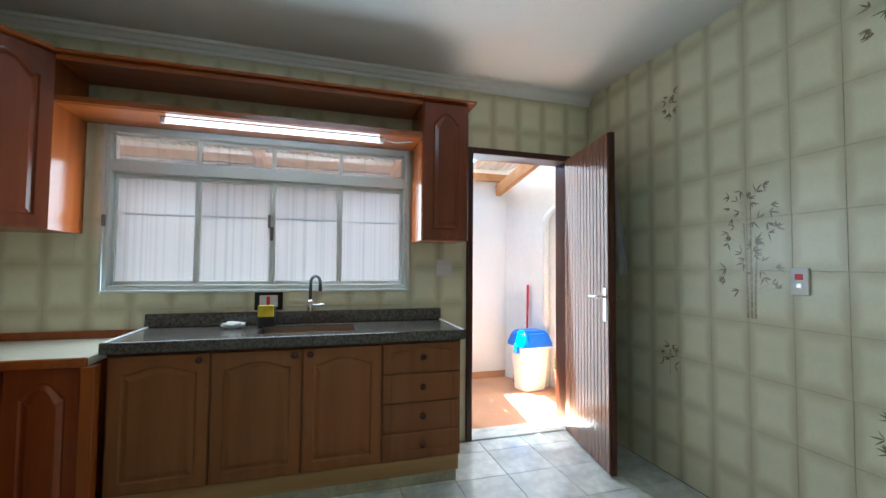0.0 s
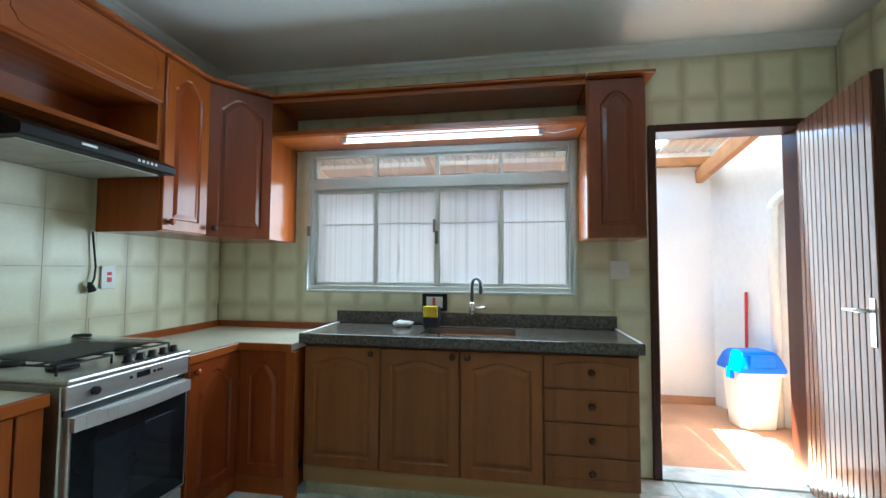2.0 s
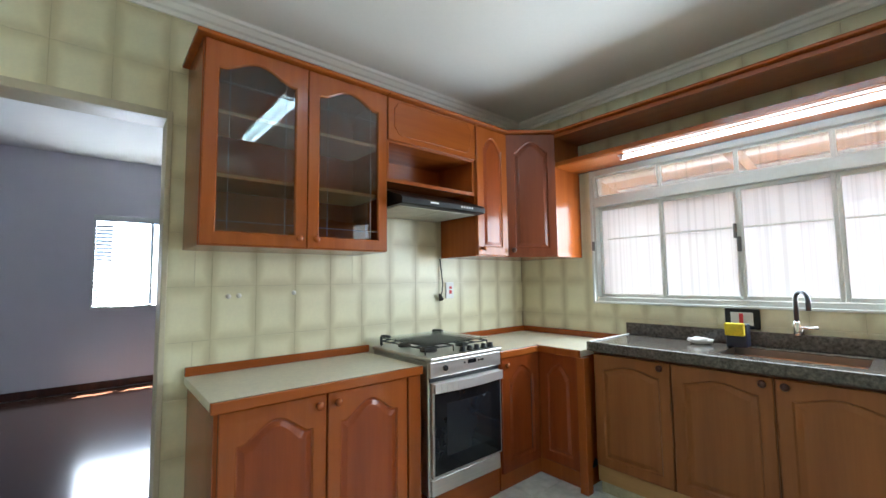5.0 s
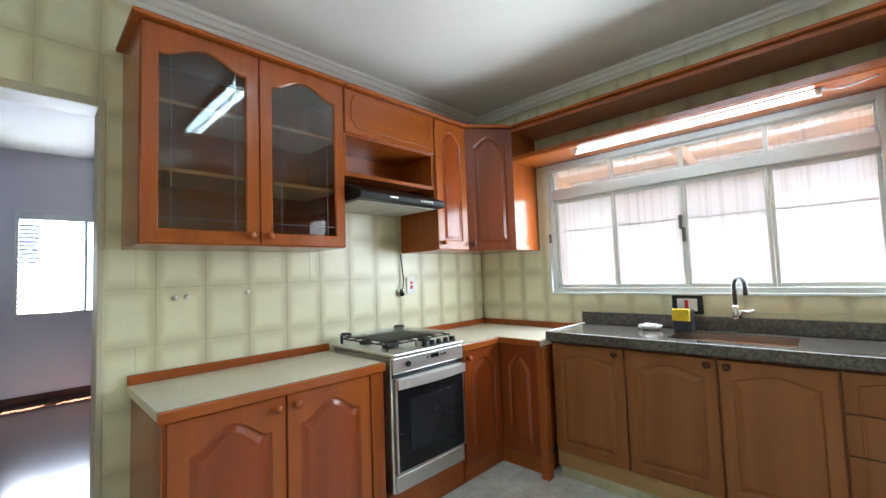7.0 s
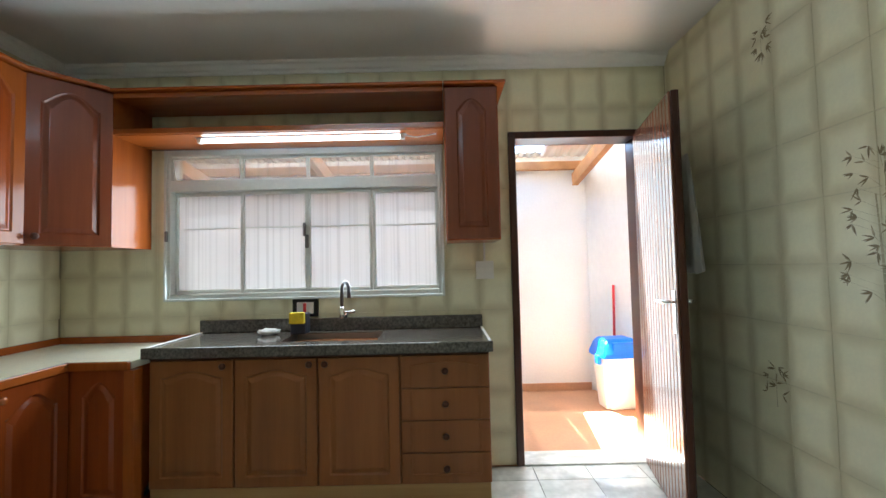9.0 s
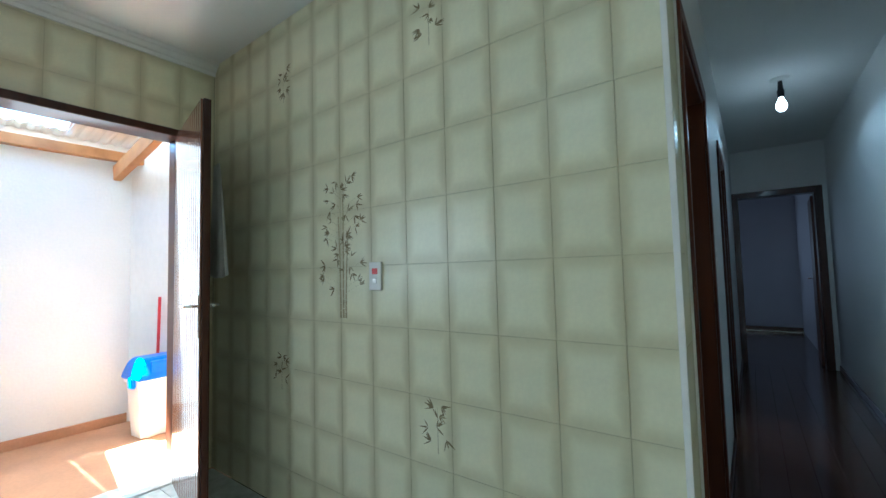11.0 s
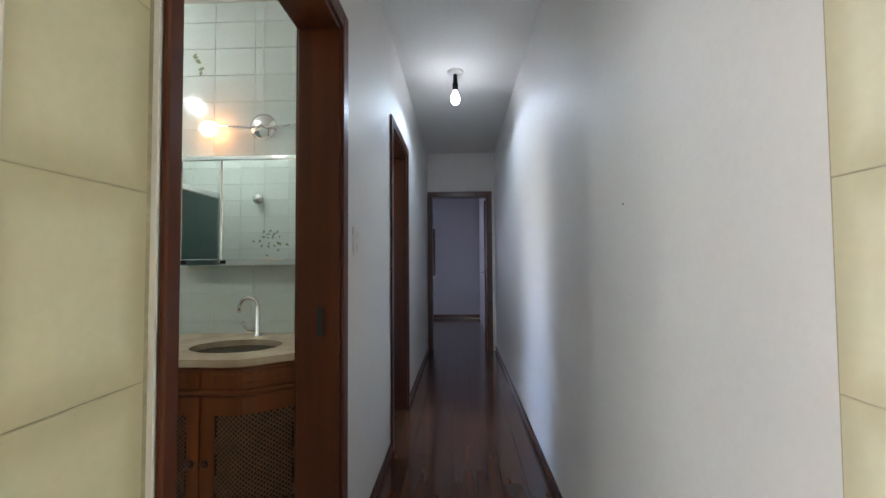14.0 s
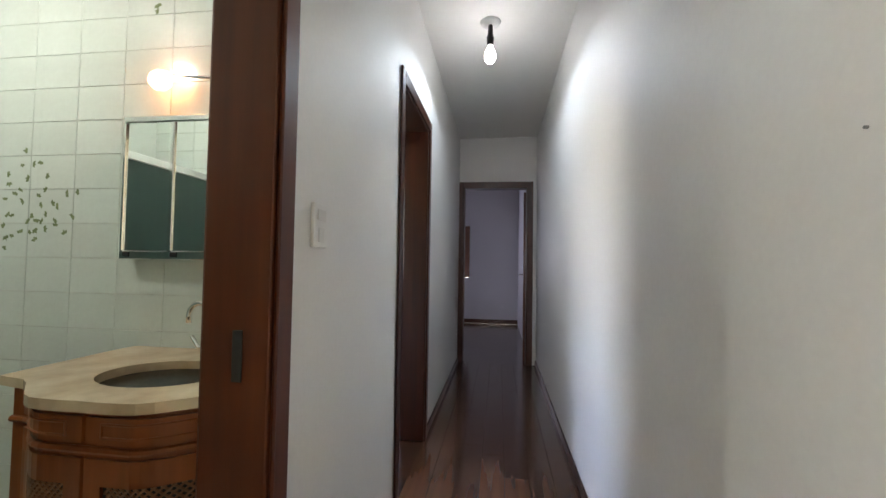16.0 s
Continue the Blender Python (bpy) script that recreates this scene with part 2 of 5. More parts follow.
for m_ in (M_BLACK, M_BGLASS):
    m_.node_tree.nodes["Principled BSDF"].inputs["Specular IOR Level"].default_value = 0.3
M_IRON = mat("cast_iron", (0.02, 0.02, 0.02), 0.55, 0, 0.2, 20, 90, 0.2)
M_PLASTIC = mat("white_plastic", (0.78, 0.77, 0.74), 0.4, 0, 0.03, 5, 60, 0.01)
M_BLUE = mat("blue_plastic", (0.012, 0.16, 0.72), 0.35, 0, 0.05, 5, 40, 0.01)
M_BIN = mat("off_white_bin_plastic", (0.76, 0.75, 0.72), 0.45, 0, 0.04, 5, 60, 0.02)
M_REDP = mat("red_plastic", (0.60, 0.02, 0.03), 0.4, 0, 0.05)
M_ORANGE = mat("orange_plastic", (0.85, 0.20, 0.03), 0.45, 0, 0.05)
M_GREEN = mat("green_plastic", (0.10, 0.26, 0.06), 0.5, 0, 0.1)
M_YELLOW = mat("yellow_sponge", (0.80, 0.62, 0.03), 0.9, 0, 0.12, 30, 160, 0.4)
M_NAVY = mat("dark_blue_plastic", (0.02, 0.025, 0.05), 0.35, 0, 0.05)
M_CLOTH = mat("white_cloth", (0.72, 0.71, 0.70), 0.9, 0, 0.06, 12, 200, 0.3)
M_STONE = mat("cream_marble", (0.66, 0.53, 0.38), 0.15, 0, 0.14, 5, 22, 0.01, 0, (0.46, 0.34, 0.22))
M_BASIN = mat("black_basin_ware", (0.008, 0.010, 0.009), 0.22, 0, 0.05)
M_BASIN.node_tree.nodes["Principled BSDF"].inputs["Specular IOR Level"].default_value = 0.2
M_VANITY = wood("vanity_mahogany", (0.25, 0.066, 0.013), (0.16, 0.040, 0.008), 0.34, 0.1)
M_CANE = mat("woven_cane", (0.22, 0.095, 0.040), 0.5, 0, 0.2, 20, 120, 0.2)
M_MIRROR = mat("mirror_silver", (0.86, 0.90, 0.88), 0.015, 1.0, 0.0, 3, 20, 0)
M_PRINT = mat("bamboo_print_glaze", (0.32, 0.26, 0.15), 0.25, 0, 0.2, 20, 60, 0.0)
M_PRINT2 = mat("bamboo_print_pale", (0.51, 0.445, 0.285), 0.25, 0, 0.2, 20, 60, 0.0)
M_LEAFPRINT = mat("ivy_print_glaze", (0.22, 0.27, 0.14), 0.2, 0, 0.2, 20, 60, 0.0)
M_BLIND = mat("shutter_metal", (0.60, 0.62, 0.64), 0.45, 0.1, 0.05)
M_PVC = mat("pvc_pipe", (0.72, 0.71, 0.67), 0.4, 0, 0.05)
M_ROOF = glass_mat("milky_roof_sheet", (0.12, 0.12, 0.12), 0.3, 0.92)
M_PANE = glass_mat("fluted_frosted_glass", (0.92, 0.93, 0.95), 0.15, 0.85, ribs=True)
M_TOP = glass_mat("ribbed_toplight_glass", (0.92, 0.92, 0.92), 0.1, 0.22, ribs=True)
M_CLEAR = glass_mat("smoked_cabinet_glass", (0.95, 0.94, 0.91), 0.02, 0.0, 1.0, 1.5)
M_COVER = glass_mat("clear_hob_glass", (0.97, 0.99, 0.98), 0.03, 0.06, 1.0, 1.03)
M_SHOWER = glass_mat("green_shower_glass", (0.55, 0.72, 0.70), 0.05, 0.45)
M_LEAD = mat("came_lines", (0.22, 0.20, 0.18), 0.4, 0.4, 0.05)
M_TUBE = lamp_mat("lit_fluorescent_tube", (0.92, 0.97, 1.0), 0.16)
M_TUBE2 = lamp_mat("lit_ceiling_tube", (0.70, 0.90, 1.0), 0.31)
M_BULB = lamp_mat("lit_bulb_glass", (0.90, 0.96, 1.0), 0.345)
M_WARM = lamp_mat("lit_warm_shade", (1.0, 0.50, 0.20), 0.069)

# ---- mesh helpers ----


def box(bm, x0, x1, y0, y1, z0, z1, bevel=0.0, seg=1):
    sub = bmesh.new()
    bmesh.ops.create_cube(sub, size=1)
    bmesh.ops.transform(sub, matrix=Matrix.Translation(((x0 + x1) / 2, (y0 + y1) / 2, (z0 + z1) / 2)) @ Matrix.Diagonal((abs(x1 - x0), abs(y1 - y0), abs(z1 - z0), 1)), verts=sub.verts)
    if bevel:
        bmesh.ops.bevel(sub, geom=sub.edges[:], offset=bevel, segments=seg, affect="EDGES", profile=0.6)
    merge(bm, sub)
    return bm


def merge(bm, sub, m=None):
    if m is not None:
        bmesh.ops.transform(sub, matrix=m, verts=sub.verts)
    me = bpy.data.meshes.new("tmp")
    sub.to_mesh(me)
    sub.free()
    bm.from_mesh(me)
    bpy.data.meshes.remove(me)
    return bm


def bx(x0, x1, y0, y1, z0, z1, bevel=0.0, seg=1):
    return box(bmesh.new(), x0, x1, y0, y1, z0, z1, bevel, seg)


def lathe(profile, seg=20, bm=None, m=None):
    """A turned shape from (radius, height) pairs, round z."""
    sub = bmesh.new()
    rings = []
    for r, z in profile:
        rings.append([sub.verts.new((r * math.cos(2 * math.pi * i / seg), r * math.sin(2 * math.pi * i / seg), z)) for i in range(seg)])
    for a, b in zip(rings, rings[1:]):
        for i in range(seg):
            sub.faces.new((a[i], a[(i + 1) % seg], b[(i + 1) % seg], b[i]))
    if profile[0][0] > 1e-5:
        sub.faces.new(rings[0][::-1])
    if profile[-1][0] > 1e-5:
        sub.faces.new(rings[-1])
    bmesh.ops.remove_doubles(sub, verts=sub.verts, dist=1e-5)
    bmesh.ops.recalc_face_normals(sub, faces=sub.faces)
    return merge(bm if bm is not None else bmesh.new(), sub, m)


def tube(points, radius, seg=10, bm=None):
    """A round bar swept along points."""
    sub = bmesh.new()
    pts = [Vector(p) for p in points]
    rings, side = [], None
    for i, p in enumerate(pts):
        d = (pts[min(i + 1, len(pts) - 1)] - pts[max(i - 1, 0)]).normalized()
        if side is None:
            side = d.orthogonal().normalized()
        side = (side - d * side.dot(d)).normalized()
        up = d.cross(side)
        rings.append([sub.verts.new(p + radius * (math.cos(2 * math.pi * k / seg) * side + math.sin(2 * math.pi * k / seg) * up)) for k in range(seg)])
    for a, b in zip(rings, rings[1:]):
        for k in range(seg):
            sub.faces.new((a[k], a[(k + 1) % seg], b[(k + 1) % seg], b[k]))
    sub.faces.new(rings[0][::-1])
    sub.faces.new(rings[-1])
    bmesh.ops.recalc_face_normals(sub, faces=sub.faces)
    return merge(bm if bm is not None else bmesh.new(), sub)


def arc(cx, cz, r, a0, a1, n, y=0.0):
    return [(cx + r * math.cos(radians(a0 + (a1 - a0) * i / n)), y, cz + r * math.sin(radians(a0 + (a1 - a0) * i / n))) for i in range(n + 1)]


def prism(poly, z0, z1, bevel=0.0):
    """An upright prism over a plan outline."""
    sub = bmesh.new()
    low = [sub.verts.new((x, y, z0)) for x, y in poly]
    high = [sub.verts.new((x, y, z1)) for x, y in poly]
    sub.faces.new(low[::-1])
    top = sub.faces.new(high)
    for i in range(len(poly)):
        j = (i + 1) % len(poly)
        sub.faces.new((low[i], low[j], high[j], high[i]))
    bmesh.ops.recalc_face_normals(sub, faces=sub.faces)
    if bevel:
        bmesh.ops.bevel(sub, geom=list(top.edges), offset=bevel, segments=2, affect="EDGES", profile=0.6)
    return sub


def mesh_of(name, bm, material, smooth=False):
    me = bpy.data.meshes.new(name)
    bm.to_mesh(me)
    bm.free()
    me.materials.append(material)
    if smooth:
        me.polygons.foreach_set("use_smooth", [True] * len(me.polygons))
    return me


def part(name, bm, material, parent, label="", smooth=False):
    ob = new(name, mesh_of(name, bm, material, smooth))
    ob.parent = parent
    if label:
        ob["label"] = label
    return ob


def thing(name, x, y, z, rz, label, category, group="", kind=""):
    ob = new(name)
    ob.empty_display_size = 0.1
    ob.matrix_world = pose(x, y, z, 0, 0, rz)
    return tagged(ob, label, category, group, kind)


def solid(name, bm, material, label, category="", kind="structure", smooth=False):
    return tagged(new(name, mesh_of(name, bm, material, smooth)), label, category, "", kind)


def wall_cells(bm, axis, c0, c1, u0, u1, z0, z1, holes=()):
    """A wall slab between c0 and c1 across, u0 to u1 along, with holes (ua, ub, za, zb) through it."""
    us = sorted({u0, u1, *[h[0] for h in holes], *[h[1] for h in holes]})
    zs = sorted({z0, z1, *[h[2] for h in holes], *[h[3] for h in holes]})
    for ua, ub in zip(us, us[1:]):
        for za, zb in zip(zs, zs[1:]):
            um, zm = (ua + ub) / 2, (za + zb) / 2
            if any(h[0] < um < h[1] and h[2] < zm < h[3] for h in holes):
                continue
            if axis == "x":
                box(bm, c0, c1, ua, ub, za, zb)
            else:
                box(bm, ua, ub, c0, c1, za, zb)
    bmesh.ops.remove_doubles(bm, verts=bm.verts, dist=1e-5)
    seen = {}
    for f in bm.faces:
        seen.setdefault(tuple(round(c, 4) for c in f.calc_center_median()), []).append(f)
    bmesh.ops.delete(bm, geom=[f for fs in seen.values() if len(fs) > 1 for f in fs], context="FACES")
    return bm


# ---- the plan ----
XW, XE, YN, YS, ZC = -1.90, 2.15, 3.09, -0.55, 2.69   # kitchen, faces of the tiling
CL, CR, XF = 0.355, -0.565, 7.38                          # corridor walls and far wall
WIN = (-1.198, 0.625, 1.12, 2.125)
DOOR = (1.117, 1.95, 0.0, 2.148)
WOPEN = (-0.42, 0.437, 0.0, 2.105)
BATH = (2.375, 3.29, 0.0, 2.078)
SIDE = (4.40, 5.178, 0.0, 2.085)
FAR = (-0.475, 0.32, 0.0, 2.11)
TT = 0.0024

solid("wall_north", wall_cells(bmesh.new(), "y", YN + TT, YN + 0.16, XW - 0.15, XE + 0.15, 0, 2.9, (WIN, DOOR)), M_GROUT, "kitchen wall faced with pale glazed tiles", "wall")
solid("wall_west", wall_cells(bmesh.new(), "x", XW - 0.14, XW - TT, YS - 0.15, YN, 0, 2.9, (WOPEN,)), M_GROUT, "kitchen wall faced with pale glazed tiles", "wall")
solid("wall_east", wall_cells(bmesh.new(), "x", XE + TT, XE + 0.205, CL + TT, YN + 0.0, 0, 2.9), M_GROUT, "kitchen wall faced with pale glazed tiles", "wall")
solid("wall_south", bx(XW, 2.31, YS - 0.12, YS - TT, 0, 2.9), M_GROUT, "kitchen wall faced with pale glazed tiles", "wall")
solid("wall_corridor_left", wall_cells(bmesh.new(), "y", CL, CL + 0.15, XE + 0.205, XF, 0, 2.9, (BATH, SIDE)), M_WHITE, "white painted corridor wall", "wall")
solid("wall_corridor_right", bx(2.312, XF + 0.0, CR - 0.1, CR, 0, 2.9), M_WHITE, "white painted corridor wall", "wall")
solid("wall_corridor_end", wall_cells(bmesh.new(), "x", XF, XF + 0.14, -2.0, 2.6, 0, 2.9, (FAR,)), M_WHITE, "white painted corridor end wall", "wall")
solid("floor", bx(XW - 0.0, XE + 0.0, YS - 0.1, YN, -0.1, -0.006), M_FGROUT, "grout bed of the kitchen floor", "floor")
solid("ceiling", bx(XW - 0.2, XF + 3.5, YS - 1.6, YN + 0.12, ZC, ZC + 0.1), M_CEIL, "plain white painted ceiling", "ceiling")

# crown moulding along two kitchen walls
def crown(x0, y0, x1, y1, inward):
    bm = bmesh.new()
    prof = ((0, -0.075), (0.012, -0.075), (0.016, -0.055), (0.03, -0.048), (0.045, -0.026), (0.058, -0.02), (0.062, -0.004), (0.075, -0.001), (0, -0.001))
    a = [bm.verts.new((x0 + inward[0] * p, y0 + inward[1] * p, ZC + q)) for p, q in prof]
    b = [bm.verts.new((x1 + inward[0] * p, y1 + inward[1] * p, ZC + q)) for p, q in prof]
    for i in range(len(prof)):
        j = (i + 1) % len(prof)
        bm.faces.new((a[i], a[j], b[j], b[i]))
    bm.faces.new(a)
    bm.faces.new(b[::-1])
    bmesh.ops.recalc_face_normals(bm, faces=bm.faces)
    return bm


solid("crown_moulding_1", crown(XW, YN, XE, YN, (0, -1)), M_CEIL, "white plaster crown moulding under the ceiling", "moulding")
solid("crown_moulding_2", crown(XW, YS, XW, YN, (1, 0)), M_CEIL, "white plaster crown moulding under the ceiling", "moulding")

# ---- cupboard fronts ----


def arch_outline(w, z0, z1, rise, n=22, flat=0.16):
    """Points of a panel: flat foot, upright sides, shoulders and an arched head. z1 is the crown."""
    pts = [(-w / 2, z0), (w / 2, z0)]
    for i in range(n + 1):
        u = 1 - 2 * i / n
        a = min(1.0, abs(u) / (1 - flat))
        z = z1 - rise + rise * (math.cos(math.pi * a) * 0.5 + 0.5) ** (0.52 if w < 0.26 else 0.72)
        pts.append((w / 2 * u, z))
    return pts


def ringed(bm, rings):
    vs = [[bm.verts.new(p) for p in r] for r in rings]
    n = len(vs[0])
    for a, b in zip(vs, vs[1:]):
        for i in range(n):
            j = (i + 1) % n
            bm.faces.new((a[i], a[j], b[j], b[i]))
    return vs


def panel_door(w, h, stile=0.062, rise=0.05, thick=0.02, shoulder=0.14):
    """A cupboard door with a fielded, arched panel; front at y = -thick, foot at z = 0, middle at x = 0."""
    bm = bmesh.new()
    wi = w - 2 * stile
    out = arch_outline(wi, stile, h - stile, rise, flat=shoulder)
    k = len(out)

    def outer(ins, y):
        r = []
        for i, (x, z) in enumerate(out):
            xx = x * (w - 2 * ins) / wi
            r.append((xx, y, ins if i < 2 else h - ins))
        return r

    def inner(ins, y):
        return [(x * (wi - 2 * ins) / wi, y, z + (ins if i < 2 else -ins)) for i, (x, z) in enumerate(out)]

    rings = [outer(0, 0), outer(0, -thick + 0.004), outer(0.004, -thick), inner(-0.003, -thick), inner(0.004, -thick + 0.008), inner(0.010, -thick + 0.008), inner(0.030, -thick + 0.0005), inner(0.034, -thick)]
    vs = ringed(bm, rings)
    field = [bm.faces.new(vs[-1])]
    bm.faces.ensure_lookup_table()
    field += [bm.faces[i] for i in range(4 * k, 7 * k)]
    for f in field:
        f.material_index = 1
    bm.faces.new(vs[0][::-1])
    bmesh.ops.recalc_face_normals(bm, faces=bm.faces)
    return bm


def frame_door(w, h, stile=0.06, rise=0.06, thick=0.022):
    """The same door with an opening for a pane."""
    bm = bmesh.new()
    wi = w - 2 * stile
    out = arch_outline(wi, stile, h - stile, rise, flat=0.14)

    def outer(ins, y):
        return [(x * (w - 2 * ins) / wi, y, ins if i < 2 else h - ins) for i, (x, z) in enumerate(out)]

    def inner(ins, y):
        return [(x * (wi - 2 * ins) / wi, y, z + (ins if i < 2 else -ins)) for i, (x, z) in enumerate(out)]

    vs = ringed(bm, [outer(0, 0), outer(0, -thick + 0.004), outer(0.004, -thick), inner(-0.006, -thick), inner(0, -thick + 0.006), inner(0, 0)])
    a, b = vs[-1], vs[0]
    for i in range(len(a)):
        j = (i + 1) % len(a)
        bm.faces.new((a[i], a[j], b[j], b[i]))
    bmesh.ops.recalc_face_normals(bm, faces=bm.faces)
    pane = bmesh.new()
    pv = ringed(pane, [[(x * 1.02, -0.008, z) for x, z in out], [(x * 1.02, -0.012, z) for x, z in out]])
    pane.faces.new(pv[0][::-1])
    pane.faces.new(pv[1])
    return bm, pane


def knob_mesh():
    return lathe(((0.008, 0), (0.007, 0.010), (0.0165, 0.014), (0.018, 0.021), (0.013, 0.028), (0.0, 0.030)), 14, None, Matrix.Rotation(radians(90), 4, "X"))


def placed(ob, x, y, z, rz=0):
    ob.matrix_basis = pose(x, y, z, 0, 0, rz)
    return ob


def add_door(cab, x0, x1, z0, z1, y, material, knob_at, rise=0.05, stile=0.062, shoulder=0.14):
    knob = M_CHERRY if material in (M_CHERRY, M_FIELD_SHADE) else M_FRAME
    w, h = x1 - x0 - 0.005, z1 - z0 - 0.005
    d = placed(part("door", panel_door(w, h, stile, rise, 0.02, shoulder), material, cab), (x0 + x1) / 2, y, z0 + 0.0025)
    if material is M_CHERRY:
        d.data.materials.append(M_FIELD_SHADE)
    if knob_at:
        placed(part("knob", knob_mesh(), knob, d, "turned wooden knob", True), knob_at[0] - (x0 + x1) / 2, -0.02, knob_at[1] - z0)
    return d


# ---- west run: base units (local x runs north, front faces east) ----
XB = -1.33
u = thing("base_cabinet", XB, 0.545, 0, 90, "cherry-varnished base cabinet with two arched doors", "cabinet")
part("body", bx(0, 0.965, 0, abs(XW - XB) - 0.004, 0.09, 0.806, 0.002), M_CHERRY, u)
part("plinth", bx(0.0, 0.965, 0.05, 0.07, 0, 0.089), M_CHERRY_H, u)
part("filler_strip", bx(0.885, 0.963, -0.02, -0.0005, 0.10, 0.80, 0.003), M_CHERRY, u)
add_door(u, 0.012, 0.446, 0.10, 0.802, -0.0005, M_CHERRY, (0.405, 0.752), 0.075)
add_door(u, 0.448, 0.880, 0.10, 0.802, -0.0005, M_CHERRY, (0.492, 0.752), 0.075)

u = thing("worktop", XB, 0.53, 0.807, 90, "cream laminate worktop with a cherry wood edge strip", "worktop")
part("slab", bx(0.0, 0.985, -0.012, 0.566, 0, 0.038, 0.002), M_LAMINATE, u)
part("front_edge", bx(-0.002, 0.985, -0.036, -0.0125, -0.004, 0.039, 0.004), M_CHERRY_H, u, "cherry wood front edge strip")
part("upstand", bx(0.0, 1.0, 0.545, 0.566, 0.0385, 0.082, 0.003), M_CHERRY_H, u, "cherry wood upstand against the tiles")

u = thing("corner_base_cabinet", XB, 2.13, 0, 90, "cherry-varnished corner base cabinet, its two doors meeting at an inner angle", "cabinet")
part("body", prism([(0, 0), (0.40, 0), (0.40, -0.33), (0.955, -0.33), (0.955, 0.565), (0, 0.565)], 0.0, 0.806), M_CHERRY, u)
# both corner doors take the panel red, which puts their shade into the colour
add_door(u, 0.005, 0.385, 0.10, 0.802, -0.0005, M_FIELD_SHADE, (0.045, 0.752), 0.075, 0.066, 0.1)
d2 = placed(part("door", panel_door(0.30, 0.695, 0.066, 0.07, 0.02, 0.1), M_FIELD_SHADE, u), 0.3995, -0.175, 0.105, -90)
part("edge_post", bx(0.34, 0.40, -0.385, -0.3305, 0.0, 0.806, 0.003), M_CHERRY, u)

u = thing("corner_worktop", XB, 2.115, 0.807, 90, "cream laminate corner worktop with a cherry wood edge strip", "worktop")
part("slab", prism([(0, -0.012), (0.390, -0.012), (0.390, -0.345), (0.97, -0.345), (0.97, 0.566), (0, 0.566)], 0, 0.038, 0.002), M_LAMINATE, u)
part("front_edge", bx(0.0, 0.388, -0.036, -0.0125, -0.004, 0.039, 0.004), M_CHERRY_H, u, "cherry wood front edge strip")
part("front_edge", bx(0.366, 0.3895, -0.345, -0.0125, -0.004, 0.039, 0.004), M_CHERRY, u, "cherry wood front edge strip")
part("upstand", bx(-0.02, 0.97, 0.545, 0.566, 0.0385, 0.082, 0.003), M_CHERRY_H, u, "cherry wood upstand against the tiles")
part("upstand", bx(0.949, 0.97, -0.345, 0.5445, 0.0385, 0.082, 0.003), M_CHERRY, u, "cherry wood upstand against the tiles")

# ---- sink run (front faces south) ----
YB = 2.585
u = thing("sink_cabinet", -0.945, YB, 0, 0, "worn oak sink cabinet with three arched doors and four drawers", "cabinet")
part("body", bx(0.0, 1.81, 0, 0.50, 0.155, 0.857, 0.002), M_OAK, u)
part("top_rail", bx(0.0, 1.81, -0.012, -0.0005, 0.832, 0.857, 0.002), M_FRAME, u)
part("plinth", bx(0.0, 1.805, 0.004, 0.024, 0.062, 0.154, 0.003), M_PINE, u, "bare pine plinth board")
add_door(u, 0.008, 0.453, 0.16, 0.83, -0.0005, M_OAK, (0.405, 0.795), 0.035, 0.058, 0.05)
add_door(u, 0.457, 0.898, 0.16, 0.83, -0.0005, M_OAK, (0.86, 0.795), 0.035, 0.058, 0.05)
add_door(u, 0.902, 1.333, 0.16, 0.83, -0.0005, M_OAK, (0.942, 0.795), 0.035, 0.058, 0.05)
zs = (0.16, 0.32, 0.488, 0.656, 0.83)
for i, (a, b) in enumerate(zip(zs, zs[1:])):
    bm = bx(1.339, 1.806, -0.018, -0.0005, a + 0.002, b - 0.002, 0.003)
    dr = part("drawer", bm, M_OAK, u)
    for s in (1.339 + 0.052, 1.806 - 0.052):
        part("moulding", bx(s - 0.006, s + 0.006, -0.022, -0.0182, a + 0.006 + (0.045 if i == 0 else 0), b - 0.006 - (0.05 if i == 3 else 0), 0.0015), M_OAK, dr)
    if i == 3:
        part("moulding", tube([(1.391 + 0.363 * k / 12, -0.0195, b - 0.056 + 0.022 * math.sin(math.pi * k / 12)) for k in range(13)], 0.005, 6), M_OAK, dr)
    if i == 0:
        part("moulding", bx(1.391, 1.754, -0.022, -0.0182, a + 0.045, a + 0.055, 0.0015), M_OAK, dr)
    placed(part("knob", knob_mesh(), M_FRAME, dr, "turned wooden knob", True), 1.573, -0.018, (a + b) / 2 + 0.005)
u2 = thing("brick_footing", -0.945, YB, 0, 0, "low tiled footing under the sink cabinet", "footing", "", "structure")
part("footing", bx(0.02, 1.79, 0.006, 0.46, 0, 0.0615), M_GROUT, u2)

u = thing("granite_sink_top", -0.957, 2.537, 0.858, 0, "brown speckled granite sink top with raised rims and backsplash", "worktop")
bm = bmesh.new()
for (x0, x1, y0, y1) in ((0, 0.658, 0.012, 0.55), (1.21, 1.837, 0.012, 0.55), (0.658, 1.21, 0.012, 0.145), (0.658, 1.21, 0.44, 0.55)):
    box(bm, x0, x1, y0, y1, 0.0, 0.038)
part("slab", bm, M_GRANITE, u)
part("front_edge", bx(-0.004, 1.841, -0.004, 0.0115, -0.012, 0.044, 0.005, 2), M_GRANITE, u)
part("side_rim", bx(0.0, 0.016, 0.012, 0.535, 0.0385, 0.046, 0.003), M_PLASTIC, u, "pale worn side rim")
